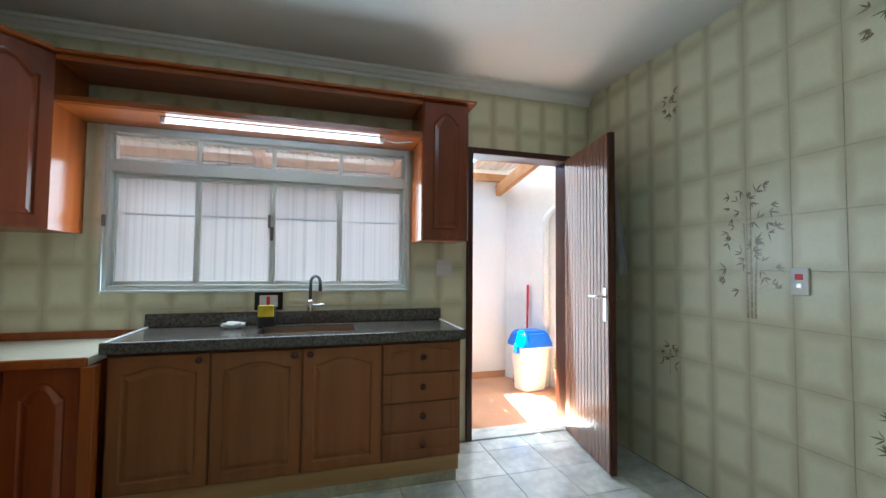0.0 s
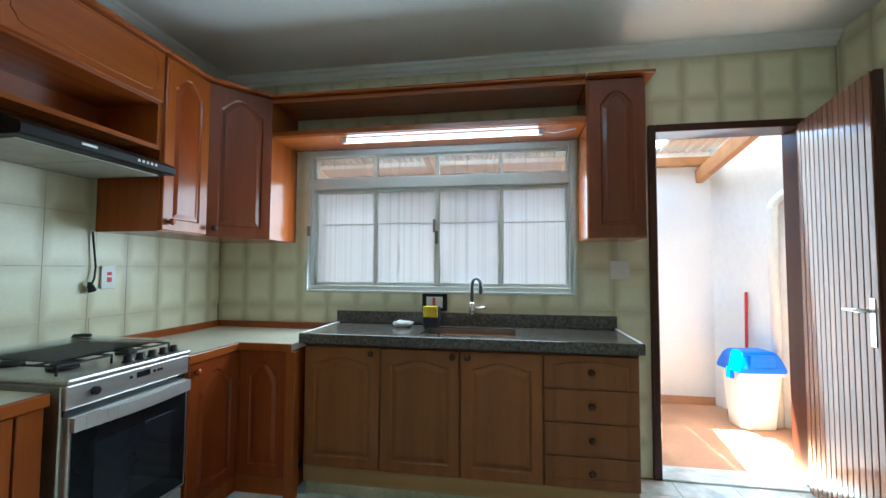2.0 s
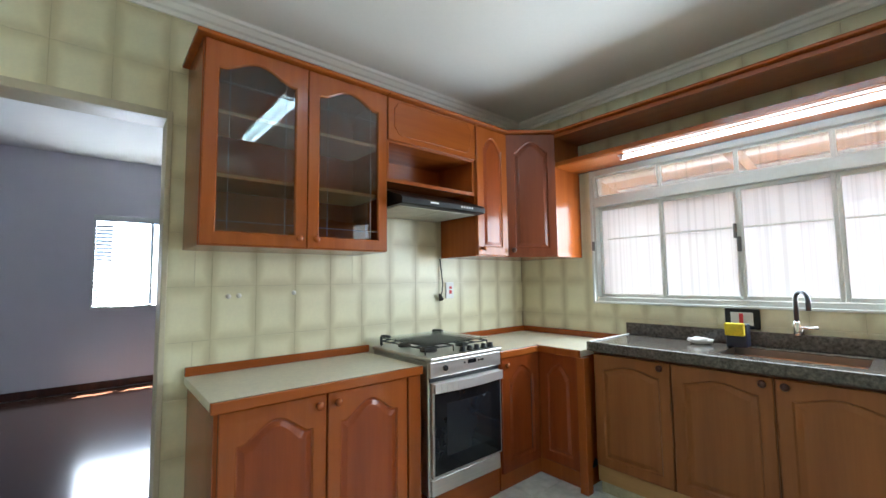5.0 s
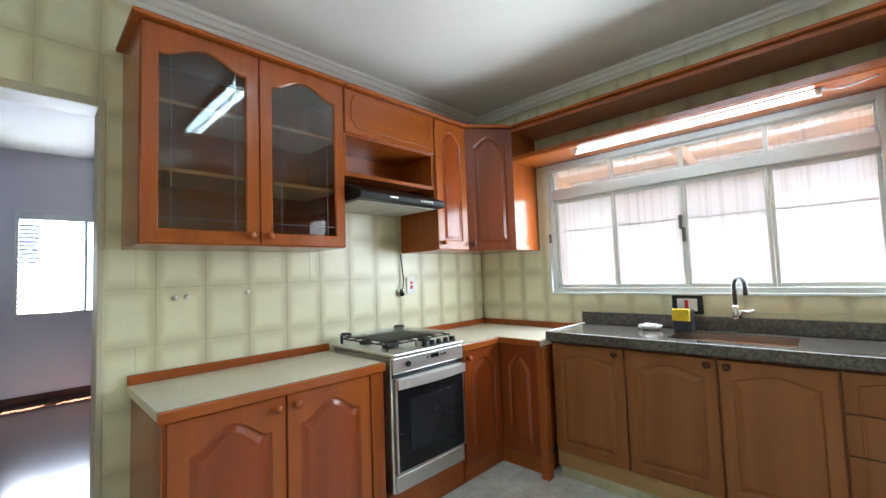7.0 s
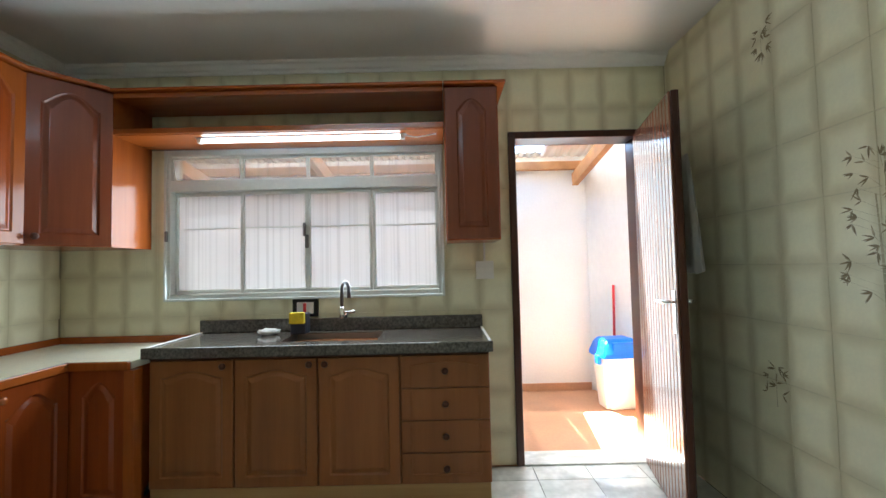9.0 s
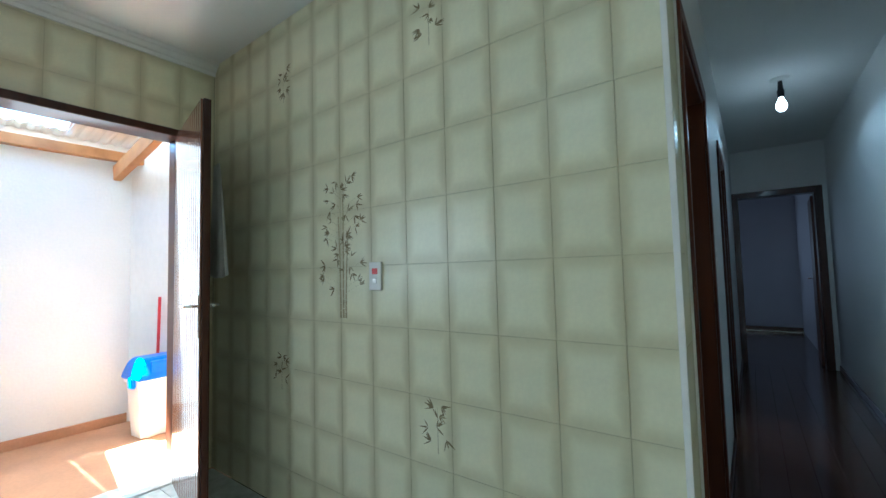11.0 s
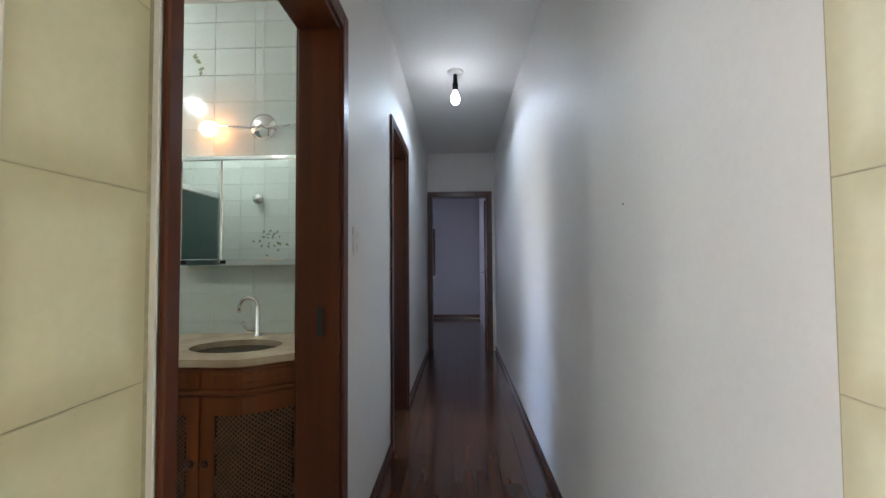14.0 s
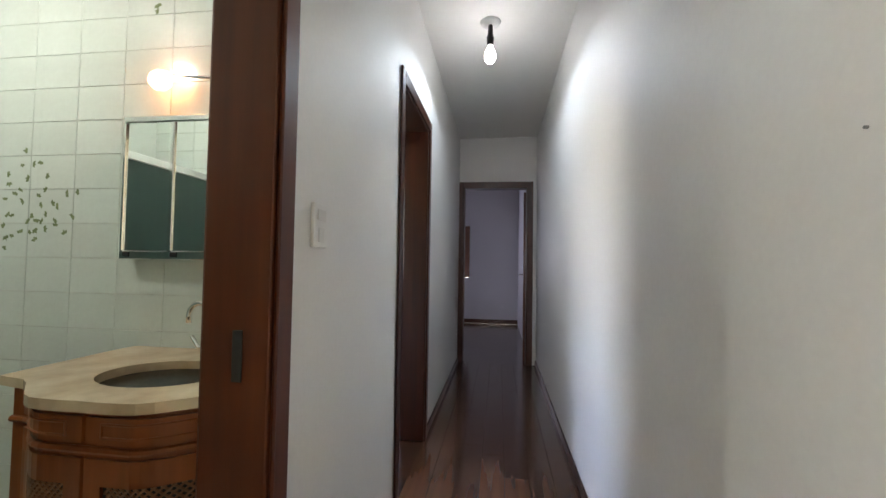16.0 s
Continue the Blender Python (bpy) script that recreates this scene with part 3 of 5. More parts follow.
part("side_rim", bx(1.821, 1.837, 0.012, 0.535, 0.0385, 0.046, 0.003), M_PLASTIC, u, "pale worn side rim")
part("backsplash", bx(-0.006, 1.836, 0.526, 0.546, 0.0385, 0.121, 0.003), M_GRANITE, u)
bm = bmesh.new()
for (x0, x1, y0, y1) in ((0.653, 0.66, 0.14, 0.445), (1.208, 1.215, 0.14, 0.445), (0.653, 1.215, 0.138, 0.146), (0.653, 1.215, 0.439, 0.447)):
    box(bm, x0, x1, y0, y1, -0.15, 0.034)
box(bm, 0.653, 1.215, 0.14, 0.445, -0.157, -0.1505)
part("basin", bm, mat("sink_steel", (0.26, 0.26, 0.26), 0.35, 1.0, 0.05), u, "stainless steel sink basin")

# black tube added low in the gap to stand for its shade
u = thing("waste_pipe", -1.03, 2.62, 0, 0, "black tube added as the shade in the gap between the base cabinets", "pipe")
part("pipe", tube([(0, 0, 0), (0, 0, 0.10), (0.03, 0.05, 0.14)], 0.026, 12), M_BLACK, u)

# ---- upper units on the west wall ----
XU = -1.53
DU = abs(XW - XU) - 0.004
u = thing("glass_wall_cabinet", XU, 0.505, 1.452, 90, "cherry-varnished wall cabinet with two leaded glass doors and empty shelves", "cabinet")
HU = 0.91
for (x0, x1, y0, y1, z0, z1) in ((0, 0.02, 0, DU, 0, HU), (0.91, 0.929, 0, DU, 0, HU), (0.02, 0.91, 0, DU, 0, 0.02), (0.02, 0.91, 0, DU, HU - 0.02, HU), (0.02, 0.91, DU - 0.01, DU, 0.02, HU - 0.02)):
    part("board", bx(x0, x1, y0, y1, z0, z1), M_CHERRY, u)
for z in (0.31, 0.60):
    part("shelf", bx(0.021, 0.909, 0.03, DU - 0.011, z, z + 0.018, 0.002), M_SHELF, u)
for x0, x1, kx in ((0.003, 0.462, 0.421), (0.466, 0.926, 0.506)):
    w, h = x1 - x0, HU - 0.008
    f, pane = frame_door(w, h)
    d = placed(part("door", f, M_CHERRY, u), (x0 + x1) / 2, -0.0005, 0.004)
    p = part("pane", pane, M_CLEAR, d, "smoked leaded glass pane")
    bm = bmesh.new()
    iw = w - 0.12
    for lx in (-iw / 2 + 0.045, iw / 2 - 0.045):
        box(bm, lx - 0.001, lx + 0.001, -0.0145, -0.0122, 0.065, h - 0.10)
    for lz in (0.105, h - 0.175):
        box(bm, -iw / 2 + 0.003, iw / 2 - 0.003, -0.0145, -0.0122, lz - 0.001, lz + 0.001)
    part("lead_line", bm, M_LEAD, d)
    placed(part("knob", knob_mesh(), M_CHERRY, d, "turned wooden knob", True), kx - (x0 + x1) / 2, -0.022, 0.045)
part("cornice", bx(-0.03, 0.929, -0.05, DU, HU + 0.0005, HU + 0.02, 0.008, 2), M_CHERRY_H, u)

u = thing("hood_wall_cabinet", XU, 1.437, 1.862, 90, "cherry-varnished wall cabinet with a flap door over an open niche", "cabinet")
H2 = 0.50
for (x0, x1, y0, y1, z0, z1) in ((0, 0.018, 0, DU, 0, H2), (0.69, 0.708, 0, DU, 0, H2), (0.018, 0.69, 0, DU, 0, 0.022), (0.018, 0.69, 0, DU, 0.232, 0.25), (0.018, 0.69, 0, DU, H2 - 0.02, H2), (0.018, 0.69, DU - 0.01, DU, 0.022, H2 - 0.02)):
    part("board", bx(x0, x1, y0, y1, z0, z1), M_CHERRY_H if x1 - x0 > 0.1 else M_CHERRY, u)
d = part("flap_door", bx(0.004, 0.704, -0.02, -0.0005, 0.243, H2 - 0.004, 0.004), M_CHERRY_H, u)
loop = [(x, -0.02, z) for x, z in ((0.66, 0.325), (0.66, 0.435), (0.645, 0.45), (0.635, 0.474), (0.61, 0.482), (0.098, 0.482), (0.073, 0.474), (0.063, 0.45), (0.048, 0.435), (0.048, 0.325), (0.063, 0.31), (0.073, 0.288), (0.098, 0.28), (0.61, 0.28), (0.635, 0.288), (0.645, 0.31), (0.66, 0.325))]
part("panel_bead", tube(loop, 0.004, 6), M_CHERRY_H, d)
part("cornice", bx(0.0, 0.708, -0.05, DU, H2 + 0.0005, H2 + 0.02, 0.008, 2), M_CHERRY_H, u)

u = thing("narrow_wall_cabinet", XU, 2.148, 1.452, 90, "narrow cherry-varnished wall cabinet with one arched door", "cabinet")
part("body", bx(0, 0.32, 0, DU, 0, HU, 0.002), M_CHERRY, u)
add_door(u, 0.004, 0.318, 0.004, HU - 0.004, -0.0005, M_CHERRY, (0.05, 0.05), 0.075, 0.062, 0.1)
part("cornice", bx(0.0, 0.345, -0.05, DU, HU + 0.0005, HU + 0.02, 0.008, 2), M_CHERRY_H, u)

# corner unit with its door across the angle
u = thing("corner_wall_cabinet", XW, YN, 1.452, 0, "cherry-varnished corner wall cabinet with a diagonal arched door", "cabinet")
cx0, cy0, cx1, cy1 = XU - XW, 2.468 - YN, -1.300 - XW, 2.762 - YN
part("body", prism([(0.003, cy0), (cx0, cy0), (cx1, cy1), (cx1, -0.003), (0.003, -0.003)], 0, HU), M_CHERRY, u)
ang = math.degrees(math.atan2(cy1 - cy0, cx1 - cx0))
wd = math.hypot(cx1 - cx0, cy1 - cy0)
# the diagonal front's shade is put into this darker door colour
d = placed(part("door", panel_door(wd - 0.006, HU - 0.008, 0.062, 0.075, 0.02, 0.1), M_CHERRY_SHADED, u, "cherry door with shade put into its darker maroon colour"), (cx0 + cx1) / 2 + 0.0008, (cy0 + cy1) / 2 - 0.0008, 0.004, ang)
placed(part("knob", knob_mesh(), M_FRAME, d, "turned wooden knob", True), -wd / 2 + 0.045, -0.02, 0.045)
k = 0.05
part("cornice", prism([(0.003, cy0), (cx0 + k, cy0), (cx0 + k, cy0 - 0.02), (cx1 + 0.02, cy1 - k), (cx1, cy1 - k), (cx1, -0.003), (0.003, -0.003)], HU + 0.0005, HU + 0.02), M_CHERRY_H, u)

# bridge shelf over the window
u = thing("bridge_shelf", -1.298, 2.765, 2.11, 0, "cherry-varnished open bridge shelf over the window", "shelf")
W = 0.652 + 1.298
bm = bx(0.002, W, 0.0, 0.32, 0.0, 0.02, 0.002)
part("bottom_board", bm, M_CHERRY_H, u)
part("apron", bx(0.002, W, -0.018, -0.0005, 0.004, 0.038, 0.003), M_CHERRY_H, u)
part("top_board", bx(0.002, W, 0.0, 0.32, 0.23, 0.25, 0.002), M_CHERRY_H, u)
part("top_rail", bx(0.002, W, -0.018, -0.0005, 0.222, 0.25, 0.003), M_CHERRY_H, u)
part("cornice", bx(0.0, W, -0.05, 0.32, 0.2505, 0.27, 0.008, 2), M_CHERRY_H, u)

u = thing("end_wall_cabinet", 0.655, 2.765, 1.447, 0, "cherry-varnished wall cabinet with one tall arched door", "cabinet")
part("body", bx(0, 0.320, 0, 0.32, 0, 0.913, 0.002), M_CHERRY, u)
# backlit front: its shade is painted in as a darker door
add_door(u, 0.004, 0.316, 0.004, 0.905, -0.0005, M_CHERRY_SHADED, None, 0.07, 0.07, 0.06)
part("cornice", bx(0.0, 0.365, -0.05, 0.32, 0.9135, 0.933, 0.008, 2), M_CHERRY_H, u)

# ---- stove ----
u = thing("stove", -1.30, 1.548, 0.162, 90, "stainless steel gas stove with black oven door on a plinth", "stove")
SW = 0.545
part("body", bx(0.0, SW, 0.0, 0.55, 0.004, 0.695, 0.004), M_STEEL, u)
part("foot_panel", bx(0.01, SW - 0.01, -0.016, -0.0005, 0.008, 0.092, 0.004), M_STEEL, u)
for fx in (0.03, SW - 0.06):
    part("foot", bx(fx, fx + 0.03, 0.03, 0.06, 0, 0.0035), M_BLACK, u)
od = part("oven_door", bx(0.008, SW - 0.008, -0.028, -0.0005, 0.104, 0.588, 0.006, 2), M_STEEL, u)
part("oven_glass", bx(0.02, SW - 0.02, -0.031, -0.0285, 0.116, 0.5405, 0.001), M_BGLASS, od, "black oven glass")
part("inner_window", bx(0.10, SW - 0.10, -0.0325, -0.0312, 0.20, 0.47, 0.0005), mat("oven_window_glass", (0.016, 0.019, 0.026), 0.03, 0, 0.05, 4, 30, 0), od)
hb = bmesh.new()
n = 14
for i in range(n):
    x0, x1 = 0.012 + (SW - 0.024) * i / n, 0.012 + (SW - 0.024) * (i + 1) / n
    b0 = 0.02 * math.sin(math.pi * (i + 0.5) / n)
    box(hb, x0, x1, -0.046 - b0, -0.029, 0.538, 0.586, 0.0)
bmesh.ops.remove_doubles(hb, verts=hb.verts, dist=1e-5)
part("oven_handle", hb, M_SATIN, od, "broad curved steel handle")
part("control_panel", bx(0.0, SW, -0.022, -0.0005, 0.613, 0.697, 0.006, 2), M_STEEL, u)
part("vent_gap", bx(0.006, SW - 0.006, -0.008, -0.0006, 0.589, 0.6125), M_BLACK, u)
part("clock_display", bx(0.27, 0.335, -0.0245, -0.0222, 0.657, 0.680, 0.001), M_BGLASS, u)
for kx in (0.245, 0.355, 0.375, 0.39):
    part("button", lathe(((0.006, 0), (0.006, 0.004), (0.0, 0.005)), 10, None, Matrix.Translation((kx, -0.022, 0.667)) @ Matrix.Rotation(radians(90), 4, "X")), M_BLACK, u)
placed(part("knob", lathe(((0.016, 0), (0.015, 0.012), (0.0, 0.014)), 14, None, Matrix.Rotation(radians(90), 4, "X")), M_BLACK, u), 0.10, -0.022, 0.657)
part("hob_plate", bx(-0.004, SW + 0.004, -0.03, 0.565, 0.6975, 0.720, 0.008, 2), M_STEEL, u)
for i in range(5):
    kx = 0.27 + 0.058 * i
    placed(part("knob", lathe(((0.021, 0), (0.019, 0.004), (0.016, 0.006), (0.0145, 0.026), (0.0, 0.028)), 16), M_BLACK, u, "black hob knob", True), kx, 0.022, 0.7205)
for bxx, byy, r in ((0.13, 0.16, 0.05), (0.13, 0.40, 0.04), (0.41, 0.18, 0.04), (0.41, 0.41, 0.05)):
    placed(part("burner", lathe(((r, 0), (r, 0.010), (r * 0.75, 0.014), (r * 0.75, 0.022), (0, 0.024)), 18), M_IRON, u), bxx, byy, 0.7205)
for x0 in (0.03, 0.31):
    x1, zt = x0 + 0.205, 0.754
    rim = part("pan_support", tube([(x0 + 0.1, 0.06, zt), (x1, 0.06, zt), (x1, 0.51, zt), (x0, 0.51, zt), (x0, 0.06, zt), (x0 + 0.1, 0.06, zt)], 0.0045, 6), M_IRON, u)
    for yy in (0.16, 0.41):
        part("bar", tube([(x0, yy, zt), (x1, yy, zt)], 0.0045, 6), M_IRON, rim)
        part("bar", tube([(x0 + 0.1025, yy - 0.09, zt), (x0 + 0.1025, yy + 0.09, zt)], 0.0045, 6), M_IRON, rim)
    for xx in (x0, x1):
        for yy in (0.06, 0.51):
            part("leg", tube([(xx, yy, 0.7206), (xx, yy, zt)], 0.0045, 6), M_IRON, rim)
lid = part("glass_lid", bx(0.02, SW - 0.02, 0.05, 0.53, 0.770, 0.776, 0.002), M_COVER, u, "clear glass lid lying over the burners")
for yx in (0.06, SW - 0.06):
    part("lid_hinge", tube([(yx, 0.558, 0.721), (yx, 0.56, 0.764), (yx, 0.552, 0.776), (yx, 0.50, 0.781), (yx, 0.46, 0.781)], 0.009, 8), M_BLACK, u)

u = thing("stove_plinth", -1.325, 1.535, 0, 90, "low cherry-varnished wooden plinth under the stove", "plinth")
part("front_board", bx(0.0, 0.58, 0.0, 0.02, 0, 0.161, 0.002), M_CHERRY_H, u)
part("base_board", bx(0.0, 0.58, 0.0205, 0.54, 0.14, 0.161), M_CHERRY_H, u)
for x0 in (0.0, 0.56):
    part("side_board", bx(x0, x0 + 0.02, 0.0205, 0.54, 0, 0.1395), M_CHERRY_H, u)

# ---- range hood ----
u = thing("range_hood", XU - 0.02, 1.455, 1.71, 90, "slim black range hood with a pale filter underneath", "range hood")
prof = [(-0.155, 0.042), (-0.14, 0.056), (0.10, 0.138), (DU - 0.02, 0.138), (DU - 0.02, 0.008), (-0.14, 0.008), (-0.155, 0.014)]
bm = bmesh.new()
a = [bm.verts.new((0.0, y, z)) for y, z in prof]
b = [bm.verts.new((0.65, y, z)) for y, z in prof]
for i in range(len(prof)):
    j = (i + 1) % len(prof)
    bm.faces.new((a[i], a[j], b[j], b[i]))
bm.faces.new(a)
bm.faces.new(b[::-1])
bmesh.ops.recalc_face_normals(bm, faces=bm.faces)
part("casing", bm, M_BLACK, u)
M_FILTER = mat("greasy_filter_panel", (0.50, 0.48, 0.41), 0.5, 0.2, 0.12, 9, 120, 0.1)
for x0, x1 in ((0.03, 0.332), (0.337, 0.62)):
    part("filter", bx(x0, x1, -0.085, DU - 0.05, 0.003, 0.0078, 0.001), M_FILTER, u, "pale filter panel")
for i in range(5):
    part("button", bx(0.44 + 0.022 * i, 0.452 + 0.022 * i, -0.158, -0.1555, 0.026, 0.038, 0.001), M_PLASTIC, u)
part("brand_plate", bx(0.20, 0.26, -0.1572, -0.1555, 0.028, 0.037), M_STEEL, u)

# ---- kitchen window ----
u = thing("window_1", (WIN[0] + WIN[1]) / 2, YN, 0, 0, "wide grey metal window with fluted frosted sliding panes and tilting toplights", "window", "", "structure")
hw = (WIN[1] - WIN[0]) / 2
bm = bmesh.new()
for (x0, x1, z0, z1) in ((-hw - 0.0, -hw + 0.022, 1.12, 2.125), (hw - 0.022, hw, 1.12, 2.125), (-hw + 0.022, hw - 0.022, 1.12, 1.15), (-hw + 0.022, hw - 0.022, 2.072, 2.125), (-hw + 0.022, hw - 0.022, 1.834, 1.906)):
    box(bm, x0, x1, 0.0, 0.10, z0, z1, 0.003)
part("window_frame", bm, M_ALU, u)
bm = bmesh.new()
for (x0, x1, z0, z1) in ((-hw - 0.016, -hw - 0.0, 1.104, 2.14), (hw, hw + 0.016, 1.104, 2.14), (-hw, hw, 1.104, 1.12), (-hw, hw, 2.125, 2.14)):
    box(bm, x0, x1, -0.012, 0.008, z0, z1, 0.002)
part("architrave", bm, M_ALU, u)
L = hw - 0.022
edges = [-L, -0.43, 0.0145, 0.4475, L]
for i in range(4):
    x0, x1 = edges[i], edges[i + 1]
    y = 0.05 if i in (0, 3) else 0.025
    bm = bmesh.new()
    for (a, b, c, d) in ((x0, x0 + 0.018, 1.152, 1.832), (x1 - 0.018, x1, 1.152, 1.832), (x0 + 0.018, x1 - 0.018, 1.152, 1.175), (x0 + 0.018, x1 - 0.018, 1.809, 1.832)):
        box(bm, a, b, y, y + 0.02, c, d, 0.002)
    box(bm, x0 + 0.018 + (0.04 if i == 0 else 0), x1 - 0.018, y + 0.004, y + 0.014, 1.583, 1.591)
    sash = part("sash", bm, M_ALU, u)
    p = part("pane", bx(x0 + 0.019, x1 - 0.019, y + 0.015, y + 0.018, 1.176, 1.808), M_PANE, sash, "fluted frosted glass pane")
    p.visible_shadow = False
    # toplight
    bm = bmesh.new()
    for (a, b, c, d) in ((x0, x0 + 0.012, 0, 0.16), (x1 - 0.012, x1, 0, 0.16), (x0 + 0.012, x1 - 0.012, 0, 0.012), (x0 + 0.012, x1 - 0.012, 0.148, 0.16)):
        box(bm, a, b, -0.008, 0.008, c, d, 0.0015)
    top = part("toplight", bm, M_ALU, u)
    top.matrix_basis = pose(0, 0.05, 1.909, 14 if i == 0 else 0)
    pg = part("pane", bx(x0 + 0.013, x1 - 0.013, -0.002, 0.002, 0.013, 0.147), M_TOP, top, "ribbed glass pane")
    pg.visible_shadow = False
part("latch", bx(0.003, 0.023, 0.002, 0.0245, 1.44, 1.53, 0.004), M_LATCH, u)
part("latch", bx(-0.012, 0.004, 0.002, 0.0245, 1.52, 1.61, 0.004), M_LATCH, u)
part("latch", bx(-L - 0.03, -L - 0.012, -0.018, -0.001, 1.50, 1.57, 0.003), M_LATCH, u)

# ---- yard door: frame and ribbed leaf, standing open ----
u = thing("door_frame_1", 0, YN, 0, 0, "dark stained wooden door frame", "door frame", "", "structure")
bm = bmesh.new()
for (x0, x1, z0, z1) in ((DOOR[0] - 0.035, DOOR[0] + 0.012, 0, 2.183), (DOOR[1] - 0.012, DOOR[1] + 0.035, 0, 2.183), (DOOR[0] + 0.012, DOOR[1] - 0.012, 2.136, 2.183)):
    box(bm, x0, x1, -0.018, 0.165, z0, z1, 0.004)
part("jamb", bm, M_FRAME, u)
LEAF = 0.738
u = thing("door_1", DOOR[1] - 0.02, YN - 0.022, 0.012, 258.3, "ribbed brown wooden door standing open into the kitchen", "door")
part("leaf", bx(0, LEAF, -0.014, 0.014, 0, 2.125, 0.002), M_FRAME, u)
for i in range(14):
    x0 = 0.012 + (LEAF - 0.024) * i / 14
    x1 = 0.012 + (LEAF - 0.024) * (i + 1) / 14
    part("slat", bx(x0 + 0.003, x1 - 0.003, -0.024, -0.0142, 0.0, 2.125, 0.0028, 2), M_DOORWOOD, u)
part("back_panel", bx(0.0, LEAF, 0.0142, 0.02, 0.0, 2.125, 0.002), M_FRAME, u)
for sgn in (-1, 1):
    y = -0.0245 if sgn < 0 else 0.0205
    lk = part("lock_plate", bx(LEAF - 0.075, LEAF - 0.035, min(y, y + sgn * 0.003), max(y, y + sgn * 0.003), 0.93, 1.14, 0.001), M_CHROME, u, "chrome lock plate")
    part("handle", tube([(LEAF - 0.055, y, 1.085), (LEAF - 0.055, y + sgn * 0.045, 1.085), (LEAF - 0.065, y + sgn * 0.052, 1.085), (LEAF - 0.165, y + sgn * 0.052, 1.083)], 0.009, 10), M_CHROME, lk, "chrome lever handle", True)
u = thing("hanging_cloth", 1.848, 2.47, 1.42, 78.5, "white cloth hung on the back of the open door", "cloth")
bm = bmesh.new()
rows_c = []
for i in range(13):
    z = 0.42 - 0.60 * i / 12
    spread = 0.05 + 0.085 * (i / 12) ** 0.7
    rows_c.append([bm.verts.new(((j / 12 - 0.5) * 2 * spread, -0.035 - 0.018 * math.sin(j * 1.7) * (0.3 + i / 12) - 0.010 * (i / 12), z + 0.01 * math.sin(j * 2.0) * (i / 12))) for j in range(13)])
for a, b in zip(rows_c, rows_c[1:]):
    for j in range(12):
        bm.faces.new((a[j], a[j + 1], b[j + 1], b[j]))
bmesh.ops.solidify(bm, geom=bm.faces[:], thickness=0.004)
part("cloth", bm, M_CLOTH, u, "", True)

# ---- lamps in the kitchen ----
u = thing("window_tube_lamp", -0.213, 2.835, 2.078, 0, "lit fluorescent tube under the bridge shelf", "lamp")
part("batten", bx(-0.64, 0.64, -0.010, 0.010, 0.0265, 0.0315, 0.001), M_ALU, u)
part("tube", tube([(-0.60, 0, 0.012), (0.60, 0, 0.012)], 0.013, 12), M_TUBE, u, "glowing white tube", True)
for s in (-1, 1):
    part("socket", bx(s * 0.615 - 0.013, s * 0.615 + 0.013, -0.014, 0.014, -0.003, 0.0262, 0.003), M_PLASTIC, u)
part("wire", tube([(0.63, 0, 0.02), (0.70, 0.005, 0.01), (0.76, 0.0, 0.016), (0.82, 0.0, 0.026)], 0.004, 6), M_PLASTIC, u)
u = thing("ceiling_tube_lamp", -0.03, 1.24, ZC, 0, "lit white ceiling batten with two fluorescent tubes", "ceiling lamp")
part("batten", bx(-0.62, 0.62, -0.07, 0.07, -0.045, -0.001, 0.004), M_PLASTIC, u)
for s in (-0.04, 0.04):
    part("tube", tube([(-0.59, s, -0.066), (0.59, s, -0.066)], 0.014, 12), M_TUBE2, u, "glowing white tube", True)
for s in (-1, 1):
    part("socket", bx(s * 0.605 - 0.013, s * 0.605 + 0.013, -0.062, 0.062, -0.085, -0.0455, 0.003), M_PLASTIC, u)

# ---- small things on the sink top ----
u = thing("faucet", -0.02, YN - 0.001, 1.0, 0, "chrome wall faucet with a dark swan neck and side lever", "faucet")
part("wall_flange", lathe(((0.028, 0), (0.028, 0.006), (0.014, 0.012), (0.012, 0.075)), 16, None, Matrix.Rotation(radians(90), 4, "X")), M_CHROME, u, "", True)
part("body", lathe(((0.0, -0.022), (0.014, -0.020), (0.016, -0.012), (0.016, 0.045), (0.012, 0.055), (0.0, 0.056)), 16, None, Matrix.Translation((0, -0.085, 0))), M_CHROME, u, "", True)
SX, SY = math.sin(radians(42)), -math.cos(radians(42))
bend = [(0.045 - 0.045 * math.cos(radians(t)), 0.165 + 0.045 * math.sin(radians(t))) for t in range(20, 181, 20)]
part("spout", tube([(0, -0.085, 0.05), (0, -0.085, 0.165)] + [(SX * r, -0.085 + SY * r, z) for r, z in bend] + [(SX * 0.09, -0.085 + SY * 0.09, 0.115)], 0.011, 12), mat("gunmetal_hose", (0.10, 0.10, 0.11), 0.3, 0.6, 0.05), u, "dark grey neck", True)
part("lever", tube([(0.014, -0.085, 0.02), (0.05, -0.087, 0.02), (0.085, -0.09, 0.026)], 0.008, 10), M_CHROME, u, "", True)
u = thing("soap_dispenser", -0.275, 2.97, 0.897, 0, "dark blue soap and sponge holder", "soap holder")
part("cup", bx(-0.05, 0.05, -0.04, 0.04, 0, 0.13, 0.01, 3), M_NAVY, u)
u = thing("sponge", -0.275, 2.915, 0.964, 0, "yellow kitchen sponge in its holder", "sponge")
part("foam", bx(-0.046, 0.046, -0.017, 0.014, 0, 0.070, 0.008, 3), M_YELLOW, u)
u = thing("wall_socket", -0.279, YN - 0.001, 1.043, 0, "black framed socket plate with white insert", "socket")
part("frame", bx(-0.085, 0.085, -0.012, 0, -0.055, 0.06, 0.004, 2), M_BLACK, u)
